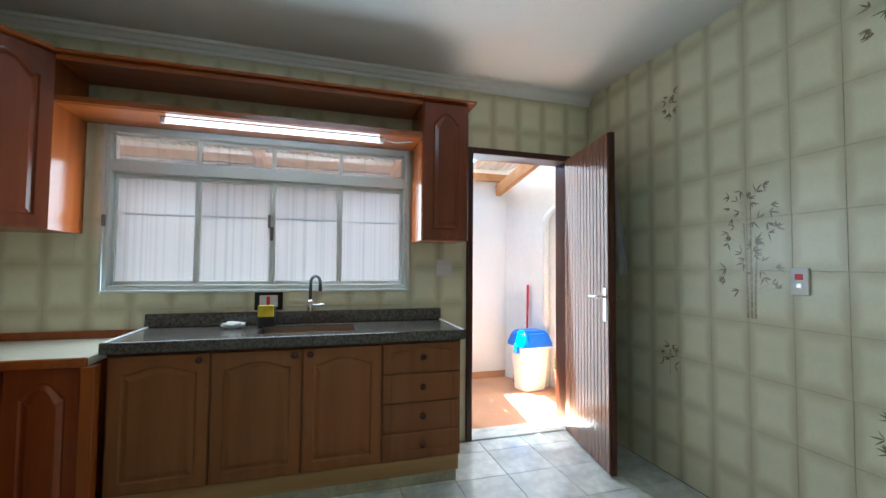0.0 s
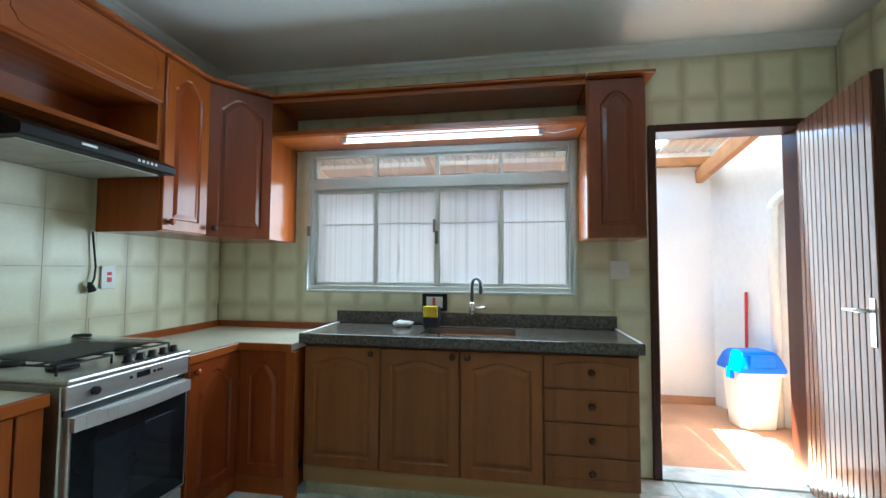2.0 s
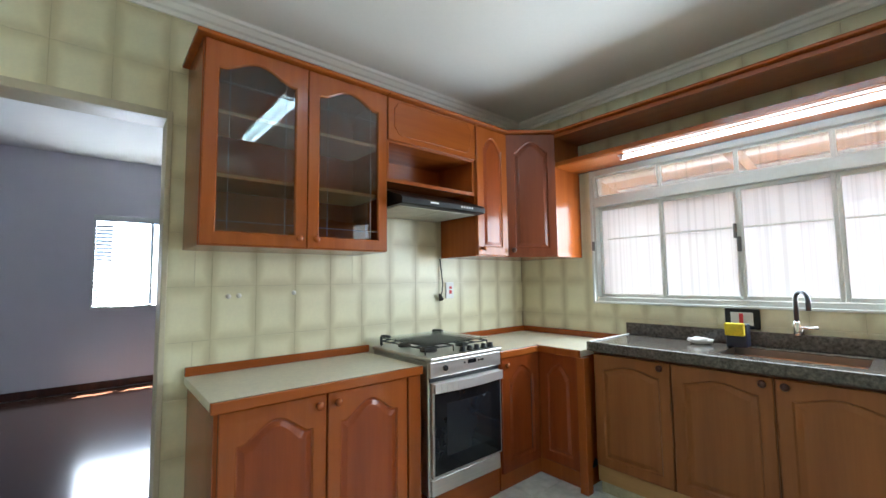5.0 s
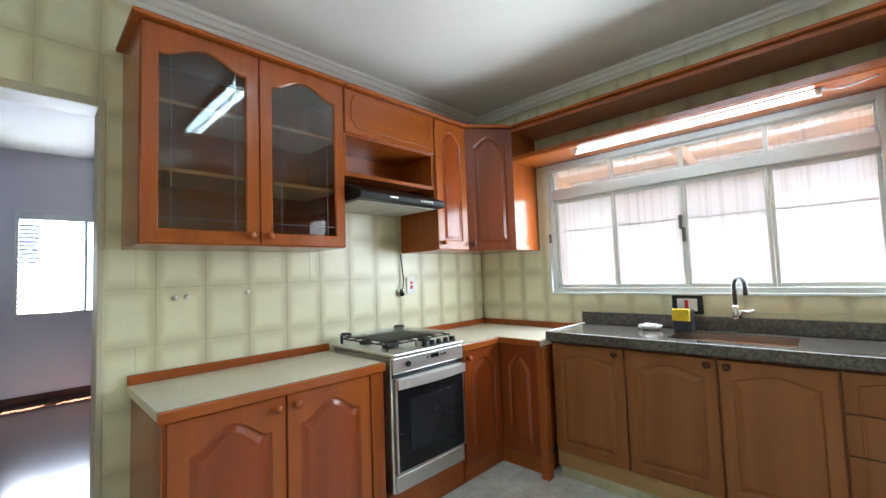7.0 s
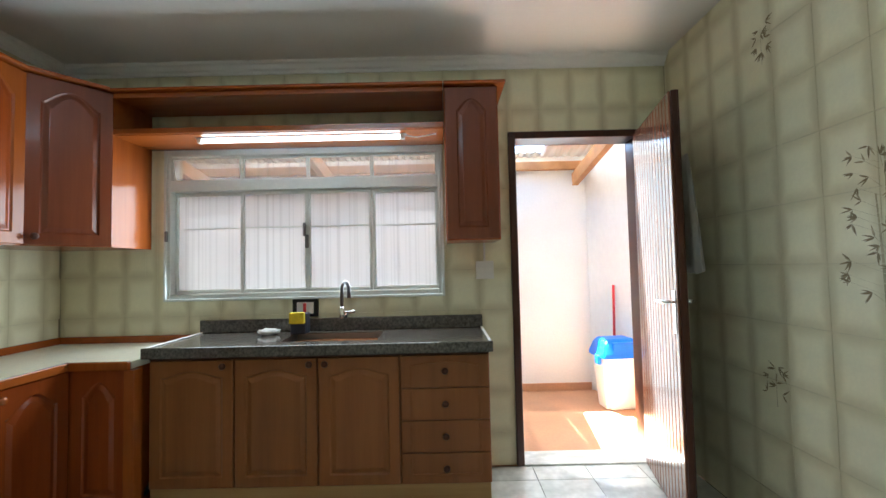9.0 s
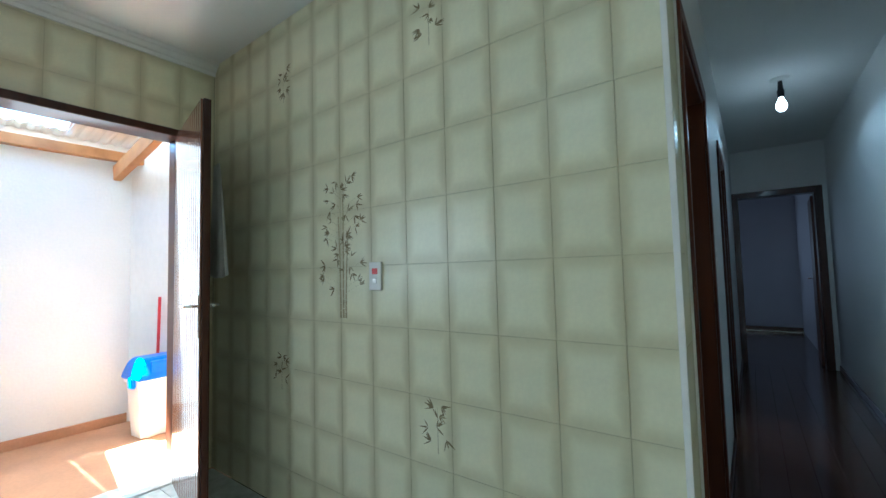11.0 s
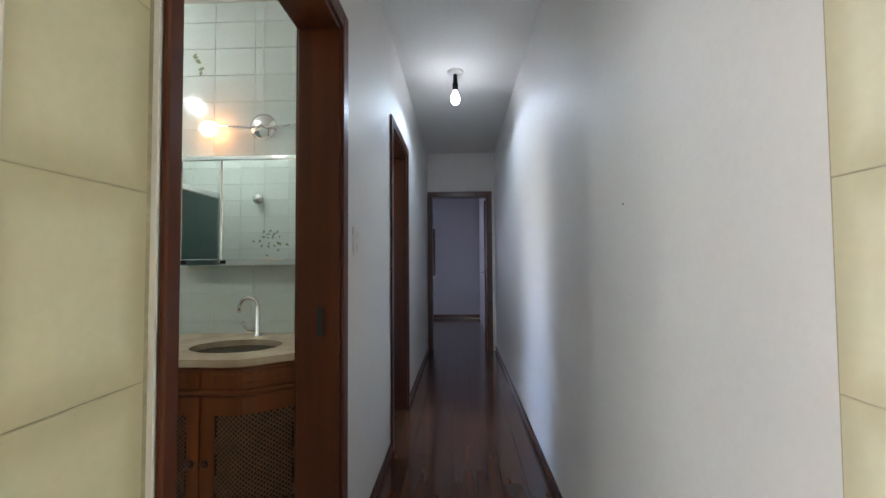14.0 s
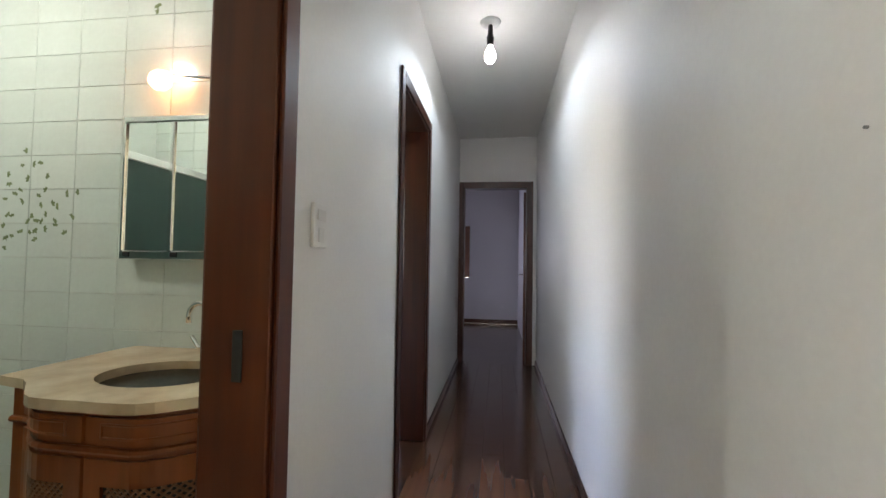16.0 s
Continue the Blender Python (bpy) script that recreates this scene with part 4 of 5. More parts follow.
ins = part("insert", bx(-0.055, 0.055, -0.0145, -0.0122, -0.035, 0.04, 0.002), M_PLASTIC, u, "white socket insert")
part("plug", bx(-0.012, 0.008, -0.022, -0.0147, -0.03, 0.034, 0.002), M_REDP, ins, "red outlet")
u = thing("cloth_scrap", -0.455, 2.93, 0.897, 20, "crumpled white dishcloth on the sink top", "cloth")
bm = bmesh.new()
bmesh.ops.create_icosphere(bm, subdivisions=3, radius=1)
for v in bm.verts:
    q = noise.noise(v.co * 2.3) * 0.35 + noise.noise(v.co * 5) * 0.15
    v.co = Vector((v.co.x * 0.062, v.co.y * 0.035, v.co.z * 0.020 + 0.02)) * (1 + q)
    v.co.z = max(0.0, v.co.z)
part("cloth", bm, M_CLOTH, u, "", True)


def switch_plate(name, x, y, z, rz, w, h, label, inserts=()):
    t = thing(name, x, y, z, rz, label, "switch" if "switch" in name else "socket")
    part("plate", bx(-w / 2, w / 2, -0.011, 0, -h / 2, h / 2, 0.003, 2), M_PLASTIC, t)
    for (ix, iz, iw, ih, m) in inserts:
        part("insert", bx(ix - iw / 2, ix + iw / 2, -0.0135, -0.0112, iz - ih / 2, iz + ih / 2, 0.001), m, t)
    return t


switch_plate("double_socket", 0.905, YN - 0.001, 1.268, 0, 0.118, 0.118, "white double socket plate on the tiles", ((-0.027, 0, 0.04, 0.022, M_CEIL), (0.027, 0, 0.04, 0.022, M_CEIL)))
part("cable_duct", bx(-0.006, 0.006, -0.008, 0, 0.0595, 0.185, 0.001), M_PLASTIC, bpy.data.objects["double_socket"])
switch_plate("bell_switch", XE - 0.001, 1.535, 1.225, -90, 0.075, 0.125, "white switch plate with a red rocker", ((0, 0.022, 0.034, 0.026, M_REDP), (0, -0.02, 0.022, 0.022, M_STEEL)))
switch_plate("stove_socket", XW + 0.001, 2.225, 1.215, 90, 0.075, 0.12, "white socket plate with a red outlet", ((0.004, 0.02, 0.026, 0.018, M_REDP), (0.004, -0.012, 0.026, 0.026, M_REDP)))
switch_plate("corridor_switch", 3.485, CL - 0.001, 1.265, 0, 0.082, 0.118, "white corridor light switch plate", ((0, -0.025, 0.034, 0.038, M_PVC), (0, 0.028, 0.05, 0.03, M_PVC)))
u = thing("hood_cable", XW + 0.012, 2.13, 1.17, 0, "black hood cable with its plug hanging loose", "cable")
part("wire", tube([(0.0, 0.0, 0.28), (0.006, 0.008, 0.18), (0.004, 0.02, 0.10), (0.01, 0.01, 0.04), (0.012, -0.005, 0.01)], 0.0045, 8), M_BLACK, u)
part("plug", lathe(((0.006, 0.02), (0.016, -0.005), (0.019, -0.03), (0.0, -0.034)), 10, None, pose(0.014, -0.012, 0.005, 25, 0, 0)), M_BLACK, u)
for k, (yy, zz) in enumerate(((0.715, 1.222), (0.765, 1.224), (1.053, 1.231))):
    u = thing("wall_hook", XW + 0.001, yy, zz, 90, "small white plastic wall plug on the tiles", "hook", "hooks above the worktop")
    part("peg", lathe(((0.013, 0), (0.013, 0.004), (0.007, 0.012), (0.0, 0.014)), 12, None, Matrix.Rotation(radians(90), 4, "X")), M_PLASTIC, u)

# ---- yard beyond the door ----
YY = 4.66
solid("ground_yard", bx(-4.0, 2.75, YN + 0.0, YY + 0.1, -0.12, -0.004), M_RED, "smooth red oxide yard floor", "floor")
solid("wall_yard", bx(-4.0, 2.14, YY, YY + 0.15, -0.1, 2.45), M_YARD, "white painted yard wall", "wall")
solid("wall_yard_recess", prism([(2.142, YY), (2.142, YY + 0.15), (2.85, YY + 0.15), (2.85, 3.85), (2.62, 3.85)], -0.1, 2.45), M_STAIN, "stained white yard wall", "wall")
solid("wall_yard_side", bx(2.62, 2.75, YN + 0.16, 3.849, -0.1, 2.9), M_STAIN, "stained white yard wall", "wall")
solid("wall_yard_end", bx(-4.1, -3.9, YN + 0.16, YY, -0.1, 2.9), M_YARD, "white painted yard wall", "wall")
solid("baseboard_yard", bx(-3.9, 2.13, YY - 0.012, YY - 0.0005, -0.003, 0.075, 0.003), M_RED, "red oxide skirting of the yard wall", "skirting")
solid("threshold", bx(DOOR[0] + 0.012, DOOR[1] - 0.012, YN - 0.02, YN + 0.17, -0.003, 0.012, 0.003), M_FTILE, "worn stone door threshold", "threshold")
u = thing("roof_timbers", 0, 0, 0, 0, "sawn timber purlin and rafters carrying the yard roof", "roof frame", "", "structure")
part("purlin", bx(-3.9, 2.61, YY - 0.10, YY - 0.03, 2.27, 2.355, 0.004), M_BEAM, u)
def rafter(x):
    bm = bx(-0.03, 0.03, 0, 1.36, 0, 0.13, 0.004)
    m = Matrix.Translation((x, 3.27, 2.33)) @ Matrix.Rotation(radians(-9.5), 4, "X")
    bmesh.ops.transform(bm, matrix=m, verts=bm.verts)
    return part("rafter", bm, M_BEAM, u)
for x in (2.02, 0.75, -0.5, -1.75, -3.0):
    rafter(x)
# roof sheets, with a gap where the sun comes down beside the door
u = thing("roof_sheet", 0, 0, 0, 0, "milky corrugated roof sheets over the yard", "roof", "", "structure")
def sheet(x0, x1, y0, y1, x2=None, x3=None):
    x2, x3 = (x0, x1) if x2 is None else (x2, x3)
    bm = bmesh.new()
    n = max(2, int((x1 - x0) / 0.019))
    def zz(y):
        return 2.62 - (y - 3.25) * 0.137
    a, b = [], []
    for i in range(n + 1):
        x = x0 + (x1 - x0) * i / n
        w = 0.009 * math.cos(2 * math.pi * x / 0.076)
        a.append(bm.verts.new((x, y0, zz(y0) + w)))
        b.append(bm.verts.new((x2 + (x3 - x2) * i / n, y1, zz(y1) + w)))
    for i in range(n):
        bm.faces.new((a[i], a[i + 1], b[i + 1], b[i]))
    return part("sheet", bm, M_ROOF, u)
sheet(-3.9, 1.10, 3.26, 4.9)
sheet(1.101, 1.68, 3.26, 3.68)
sheet(1.101, 1.68, 4.53, 4.9)
sheet(1.101, 1.13, 3.681, 4.529, 1.101, 1.29)
sheet(1.62, 1.68, 3.681, 4.529, 1.66, 1.68)
sheet(1.681, 2.74, 3.26, 4.9)

u = thing("swing_bin", 2.185, 4.16, 0, 6, "off-white swing bin with a blue lid", "bin")
bm = bmesh.new()
def ring(w, d, z):
    return [(sx * w / 2, sy * d / 2, z) for sx, sy in ((-1, -1), (1, -1), (1, 1), (-1, 1))]
vs = ringed(bm, [ring(0.275, 0.21, 0), ring(0.335, 0.26, 0.42), ring(0.345, 0.27, 0.425), ring(0.345, 0.27, 0.45)])
bm.faces.new(vs[0][::-1])
bm.faces.new(vs[-1])
bmesh.ops.recalc_face_normals(bm, faces=bm.faces)
bmesh.ops.bevel(bm, geom=[e for e in bm.edges if abs(e.verts[0].co.z - e.verts[1].co.z) > 0.1], offset=0.03, segments=3, affect="EDGES")
part("bucket", bm, M_BIN, u)
bm = bmesh.new()
vs = ringed(bm, [ring(0.375, 0.30, 0.451), ring(0.375, 0.30, 0.48), ring(0.31, 0.24, 0.58), ring(0.25, 0.18, 0.615)])
bm.faces.new(vs[0][::-1])
bm.faces.new(vs[-1])
bmesh.ops.recalc_face_normals(bm, faces=bm.faces)
bmesh.ops.bevel(bm, geom=bm.edges[:], offset=0.008, segments=2, affect="EDGES")
lid = part("lid", bm, M_BLUE, u, "blue plastic lid")
part("flap", prism([(-0.095, -0.148), (0.095, -0.148), (0.095, -0.09), (-0.095, -0.09)], 0.50, 0.59, 0), M_BLUE, lid)
part("side_clip", bx(-0.205, -0.17, -0.07, 0.0, 0.39, 0.475, 0.008), M_BLUE, lid)
u = thing("broom", 2.19, 4.355, 0, 0, "broom with a red handle leaning behind the bin", "broom")
part("handle", tube([(0.06, 0.0, 0.09), (0.085, 0.015, 1.08)], 0.012, 10), M_REDP, u)
part("brush_head", bx(-0.09, 0.09, -0.03, 0.03, 0.0, 0.10, 0.01), M_BLACK, u)
u = thing("drain_pipe", 2.375, 4.145, 0, 0, "white plastic drain pipe with an elbow at the top", "pipe")
part("pipe", tube([(0, 0, 0.0), (0, 0, 1.78), (0.012, 0, 1.83), (0.05, -0.01, 1.88), (0.115, -0.02, 1.93)], 0.034, 14), M_PVC, u, "", True)
part("coupling", lathe(((0.041, 0), (0.041, 0.07), (0.035, 0.072)), 16, None, Matrix.Translation((0, 0, 1.72))), M_PVC, u)
u = thing("plant_pot", 2.44, 3.92, 0, 0, "small crate of green hose and orange scraps", "crate")
part("pot", lathe(((0.07, 0), (0.095, 0.22), (0.10, 0.23), (0.09, 0.235), (0.0, 0.20)), 16), M_PVC, u)
bm = bmesh.new()
for i in range(5):
    tube([(0.085 * math.cos(t / 3 + i) , 0.085 * math.sin(t / 3 + i), 0.24 + 0.022 * i + 0.01 * math.sin(t)) for t in range(18)], 0.009, 6, bm)
part("hose_coil", bm, M_GREEN, u, "green garden hose")
part("scrap", bx(-0.09, 0.06, -0.08, 0.02, 0.345, 0.42, 0.015, 2), M_ORANGE, u, "orange plastic box")

# ---- corridor ----
def casing(name, axis, o, c0, c1, lining, label, near=0.045):
    """Dark lining and architraves round an opening (u0, u1, z0, z1) in a wall from c0 to c1."""
    t = thing(name, 0, 0, 0, 0, label, "door frame", "", "structure")
    lin, arc_ = bmesh.new(), bmesh.new()
    def put(b, ua, ub, ca, cb, za, zb):
        if axis == "y":
            box(b, ua, ub, ca, cb, za, zb, 0.003)
        else:
            box(b, ca, cb, ua, ub, za, zb, 0.003)
    k = 0.03
    put(lin, o[0], o[0] + k, c0 - 0.004, c1 + 0.004, 0, o[3])
    put(lin, o[1] - k, o[1], c0 - 0.004, c1 + 0.004, 0, o[3])
    put(lin, o[0] + k, o[1] - k, c0 - 0.004, c1 + 0.004, o[3] - k, o[3])
    for ca, cb in ((c0 - 0.016, c0 - 0.0045), (c1 + 0.0045, c1 + 0.016)):
        put(arc_, o[0] - near, o[0] + 0.018, ca, cb, 0, o[3] + 0.045)
        put(arc_, o[1] - 0.018, o[1] + 0.045, ca, cb, 0, o[3] + 0.045)
        put(arc_, o[0] + 0.018, o[1] - 0.018, ca, cb, o[3] - 0.018, o[3] + 0.045)
    part("lining", lin, lining, t)
    part("architrave", arc_, lining, t)
    return t


M_MAHOG = wood("mahogany_lining", (0.115, 0.026, 0.005), (0.070, 0.015, 0.003), 0.42, 0.05)
c = casing("door_frame_2", "y", BATH, CL, CL + 0.15, M_MAHOG, "mahogany bathroom door frame", 0.015)
part("strike_plate", bx(BATH[1] - 0.034, BATH[1] - 0.0305, CL + 0.055, CL + 0.078, 0.91, 1.02, 0.001), M_IRON, c, "dark iron strike plate")
casing("door_frame_3", "y", SIDE, CL, CL + 0.15, M_FRAME, "dark wooden door frame of a side room")
casing("door_frame_4", "x", FAR, XF, XF + 0.14, M_FRAME, "dark wooden door frame at the corridor's end")
solid("baseboard_corridor_1", bx(2.312, XF, CR + 0.0005, CR + 0.012, 0, 0.06, 0.003), M_FRAME, "dark wooden skirting", "skirting")
solid("baseboard_corridor_2", bx(BATH[1] + 0.047, SIDE[0] - 0.047, CL - 0.012, CL - 0.0005, 0, 0.06, 0.003), M_FRAME, "dark wooden skirting", "skirting")
solid("baseboard_corridor_3", bx(SIDE[1] + 0.047, XF - 0.02, CL - 0.012, CL - 0.0005, 0, 0.06, 0.003), M_FRAME, "dark wooden skirting", "skirting")
u = thing("bulb_lamp", 4.988, -0.06, ZC, 0, "bare lit bulb in a black holder on a white rose", "ceiling lamp")
part("rose", lathe(((0.0, -0.022), (0.035, -0.022), (0.062, -0.012), (0.065, -0.001)), 24), M_PLASTIC, u, "", True)
part("holder", lathe(((0.0, -0.15), (0.021, -0.148), (0.024, -0.10), (0.018, -0.085), (0.014, -0.022)), 16), M_BLACK, u, "black bulb holder", True)
part("bulb", lathe(((0.0, -0.262), (0.02, -0.258), (0.033, -0.24), (0.036, -0.215), (0.028, -0.185), (0.017, -0.165), (0.016, -0.151)), 20), M_BULB, u, "glowing bulb", True)
bpy.data.objects["bulb_lamp"].children[2].visible_shadow = False

u = thing("wall_nail", 2.99, CR + 0.0005, 1.34, 180, "small grey nail in the white corridor wall", "nail")
part("head", lathe(((0.0022, 0), (0.0022, 0.004), (0.0, 0.005)), 8, None, Matrix.Rotation(radians(90), 4, "X")), M_LATCH, u)

# side room and end bedroom: plain closed rooms
# the opening in this unseen wall is added for the side room's lamp
solid("wall_side_room", wall_cells(bmesh.new(), "y", 3.1, 3.2, 4.1, 7.5, 0, 2.9, ((4.9, 6.3, 0.95, 2.1),)), M_WHITE, "white painted bedroom wall", "wall")
solid("wall_side_room_2", bx(7.2, XF - 0.001, CL + 0.15, 3.1, 0, 2.9), M_WHITE, "white painted bedroom wall", "wall")
solid("floor_far", bx(XF - 0.001, 10.75, -2.0, 2.6, -0.1, -0.004), M_DARKFLOOR, "dark wooden bedroom floor", "floor")
solid("floor_side", bx(4.1, XF - 0.002, CL + 0.0, 3.1, -0.1, -0.004), M_DARKFLOOR, "dark wooden bedroom floor", "floor")
BW = (0.44, 1.57, 0.88, 1.95)
solid("wall_bedroom_end", wall_cells(bmesh.new(), "x", 10.7, 10.85, -2.0, 2.6, 0, 2.9, (BW,)), M_LILAC, "lilac-white bedroom wall", "wall")
solid("wall_bedroom_side", bx(XF + 0.14, 10.7, -0.62, -0.5, 0, 2.9), M_LILAC, "lilac-white bedroom wall", "wall")
solid("wall_bedroom_side_2", bx(XF + 0.14, 10.7, 2.5, 2.6, 0, 2.9), M_LILAC, "lilac-white bedroom wall", "wall")
solid("baseboard_bedroom", bx(10.685, 10.6995, -0.5, 2.5, 0, 0.08, 0.003), M_FRAME, "dark wooden skirting", "skirting")
u = thing("shuttered_window", 10.7, 0.44, 0.88, 90, "closed dark louvred shutter of the bedroom window", "window", "", "structure")
for i in range(24):
    bm = bx(0.02, 1.11, -0.002, 0.002, -0.028, 0.028, 0.001)
    bmesh.ops.transform(bm, matrix=Matrix.Translation((0, -0.05, 0.04 + 0.0435 * i)) @ Matrix.Rotation(radians(-38), 4, "X"), verts=bm.verts)
    part("slat", bm, M_FRAME, u)
bm = bmesh.new()
for (a, b, c_, d) in ((0, 0.02, 0, 1.07), (1.11, 1.13, 0, 1.07), (0.02, 1.11, 0, 0.015), (0.02, 1.11, 1.055, 1.07)):
    box(bm, a, b, -0.09, -0.01, c_, d)
part("window_frame", bm, M_BLIND, u)
u = thing("door_4", XF + 0.16, FAR[0] + 0.035, 0.008, -3, "dark wooden bedroom door standing wide open", "door")
part("leaf", bx(0, 0.75, -0.018, 0.018, 0, 2.05, 0.003), M_MAHOG, u)
part("handle", tube([(0.70, 0.018, 1.03), (0.70, 0.06, 1.03), (0.60, 0.065, 1.03)], 0.009, 8), M_CHROME, u)
u = thing("door_3", SIDE[1] - 0.04, CL + 0.17, 0.008, 92, "cream painted side room door standing open", "door")
part("leaf", bx(0, 0.70, -0.018, 0.018, 0, 2.02, 0.003), M_LAMINATE, u)

# ---- living room seen through the west opening ----
XL = -6.3
LW = (0.15, 1.36, 0.98, 2.17)
solid("floor_living", bx(XL - 0.1, XW, -3.0, 3.6, -0.1, -0.005), M_DARKFLOOR, "dark wooden living room floor", "floor")
solid("wall_living_far", wall_cells(bmesh.new(), "x", XL - 0.15, XL, -3.0, 3.6, 0, 2.9, (LW,)), M_LILAC, "lilac-white living room wall", "wall")
solid("wall_living_side", bx(XL, XW - 0.14, 3.5, 3.6, 0, 2.9), M_LILAC, "lilac-white living room wall", "wall")
solid("wall_living_side_2", bx(XL, XW - 0.14, -3.1, -3.0, 0, 2.9), M_LILAC, "lilac-white living room wall", "wall")
solid("wall_living_near", wall_cells(bmesh.new(), "x", XW - 0.15, XW - 0.1405, -3.0, 3.6, 0, 2.9, (WOPEN,)), M_LILAC, "lilac-white living room wall", "wall")
solid("ceiling_living", bx(XL - 0.15, XW - 0.14, -3.1, 3.6, 2.9, 3.0), M_CEIL, "plain white painted ceiling", "ceiling")
solid("baseboard_living", bx(XL + 0.0005, XL + 0.015, -3.0, 3.5, 0, 0.09, 0.003), M_FRAME, "dark wooden skirting", "skirting")
u = thing("window_2", XL, LW[0], LW[2], 90, "grey metal window with a half open louvred shutter and a grille behind", "window", "", "structure")
ww, wh = LW[1] - LW[0], LW[3] - LW[2]
bm = bmesh.new()
for (a, b, c_, d) in ((0, 0.03, 0, wh), (ww - 0.03, ww, 0, wh), (0.03, ww - 0.03, 0, 0.035), (0.03, ww - 0.03, wh - 0.07, wh), (0.60, 0.63, 0.035, wh - 0.07)):
    box(bm, a, b, -0.015, 0.08, c_, d, 0.003)
part("window_frame", bm, M_ALU, u)
for i in range(22):
    bm = bx(0.032, 0.20, -0.0015, 0.0015, -0.02, 0.02)
    bmesh.ops.transform(bm, matrix=Matrix.Translation((0, 0.02, 0.06 + 0.047 * i)) @ Matrix.Rotation(radians(-35), 4, "X"), verts=bm.verts)
    part("slat", bm, M_BLIND, u)
for gx in (0.25, 0.42, 0.60, 0.80, 1.0):
    part("grille_bar", bx(gx, gx + 0.012, 0.10, 0.112, 0.0, wh), M_ALU, u)
for gx, gz in ((0.26, 0.40), (0.43, 0.72), (0.26, 0.86), (0.43, 0.20), (0.62, 0.72), (0.62, 0.40)):
    part("grille_bar", bx(gx, gx + 0.17, 0.10, 0.112, gz, gz + 0.012), M_ALU, u)
solid("wall_outside_west", bx(XL - 2.0, XL - 1.9, -2.5, 4.0, -0.1, 2.3), M_YARD, "white painted boundary wall outside", "wall")
u = thing("door_frame_5", 0, 0, 0, 0, "cream painted metal frame of the living room opening", "door frame", "", "structure")
bm = bmesh.new()
for (ya, yb, za, zb) in ((WOPEN[0] - 0.01, WOPEN[0] + 0.014, 0, 2.13), (WOPEN[1] - 0.014, WOPEN[1] + 0.01, 0, 2.13), (WOPEN[0] + 0.014, WOPEN[1] - 0.014, 2.09, 2.13)):
    box(bm, XW - 0.158, XW + 0.005, ya, yb, za, zb, 0.003)
part("jamb", bm, M_JAMB, u)

# ---- bathroom ----
XM = 4.05
solid("wall_bath_mirror", bx(XM + 0.006, XM + 0.1, CL + 0.15, 3.1, 0, 2.9), M_BGROUT, "bathroom wall faced with white glazed tiles", "wall")
solid("wall_bath_back", bx(2.34, XM + 0.005, 2.85, 2.95, 0, 2.9), M_BTILE, "white glazed bathroom wall", "wall")
solid("wall_bath_shower", bx(2.341, 2.354, CL + 0.151, 2.85, 0, 2.9), M_BGROUT, "white glazed bathroom wall", "wall")
solid("floor_bath", bx(2.35, XM + 0.005, CL + 0.0, 2.85, -0.1, -0.003), M_FTILE, "pale bathroom floor tiles", "floor")
u = thing("vanity", XM - 0.002, 0.965, 0, -90, "carved mahogany vanity with cane doors and a curved front", "vanity")
def bow(x):
    """Depth of the wavy vanity front across its width."""
    a = abs(x)
    k_ = min(1, max(0, (a - 0.13) / 0.27))
    return 0.50 + 0.15 * (1 - k_ * k_ * (3 - 2 * k_))
xs = [-0.44 + 0.88 * i / 32 for i in range(33)]
part("body", prism([(-0.44, 0.0)] + [(x, -bow(x) + 0.03) for x in xs] + [(0.44, 0.0)], 0.06, 0.761), M_VANITY, u)
part("apron_moulding", tube([(x, -bow(x) + 0.027, 0.655) for x in xs], 0.011, 8), M_VANITY, u)
part("base_moulding", tube([(x, -bow(x) + 0.027, 0.075) for x in xs], 0.016, 8), M_VANITY, u)
def curved_panel(xa, xb, za, zb, off, n=8, thick=0.01):
    ps = [xa + (xb - xa) * i / n for i in range(n + 1)]
    return prism([(x, -bow(x) + 0.03 - off) for x in ps] + [(x, -bow(x) + 0.03 - off - thick) for x in reversed(ps)], za, zb, 0)
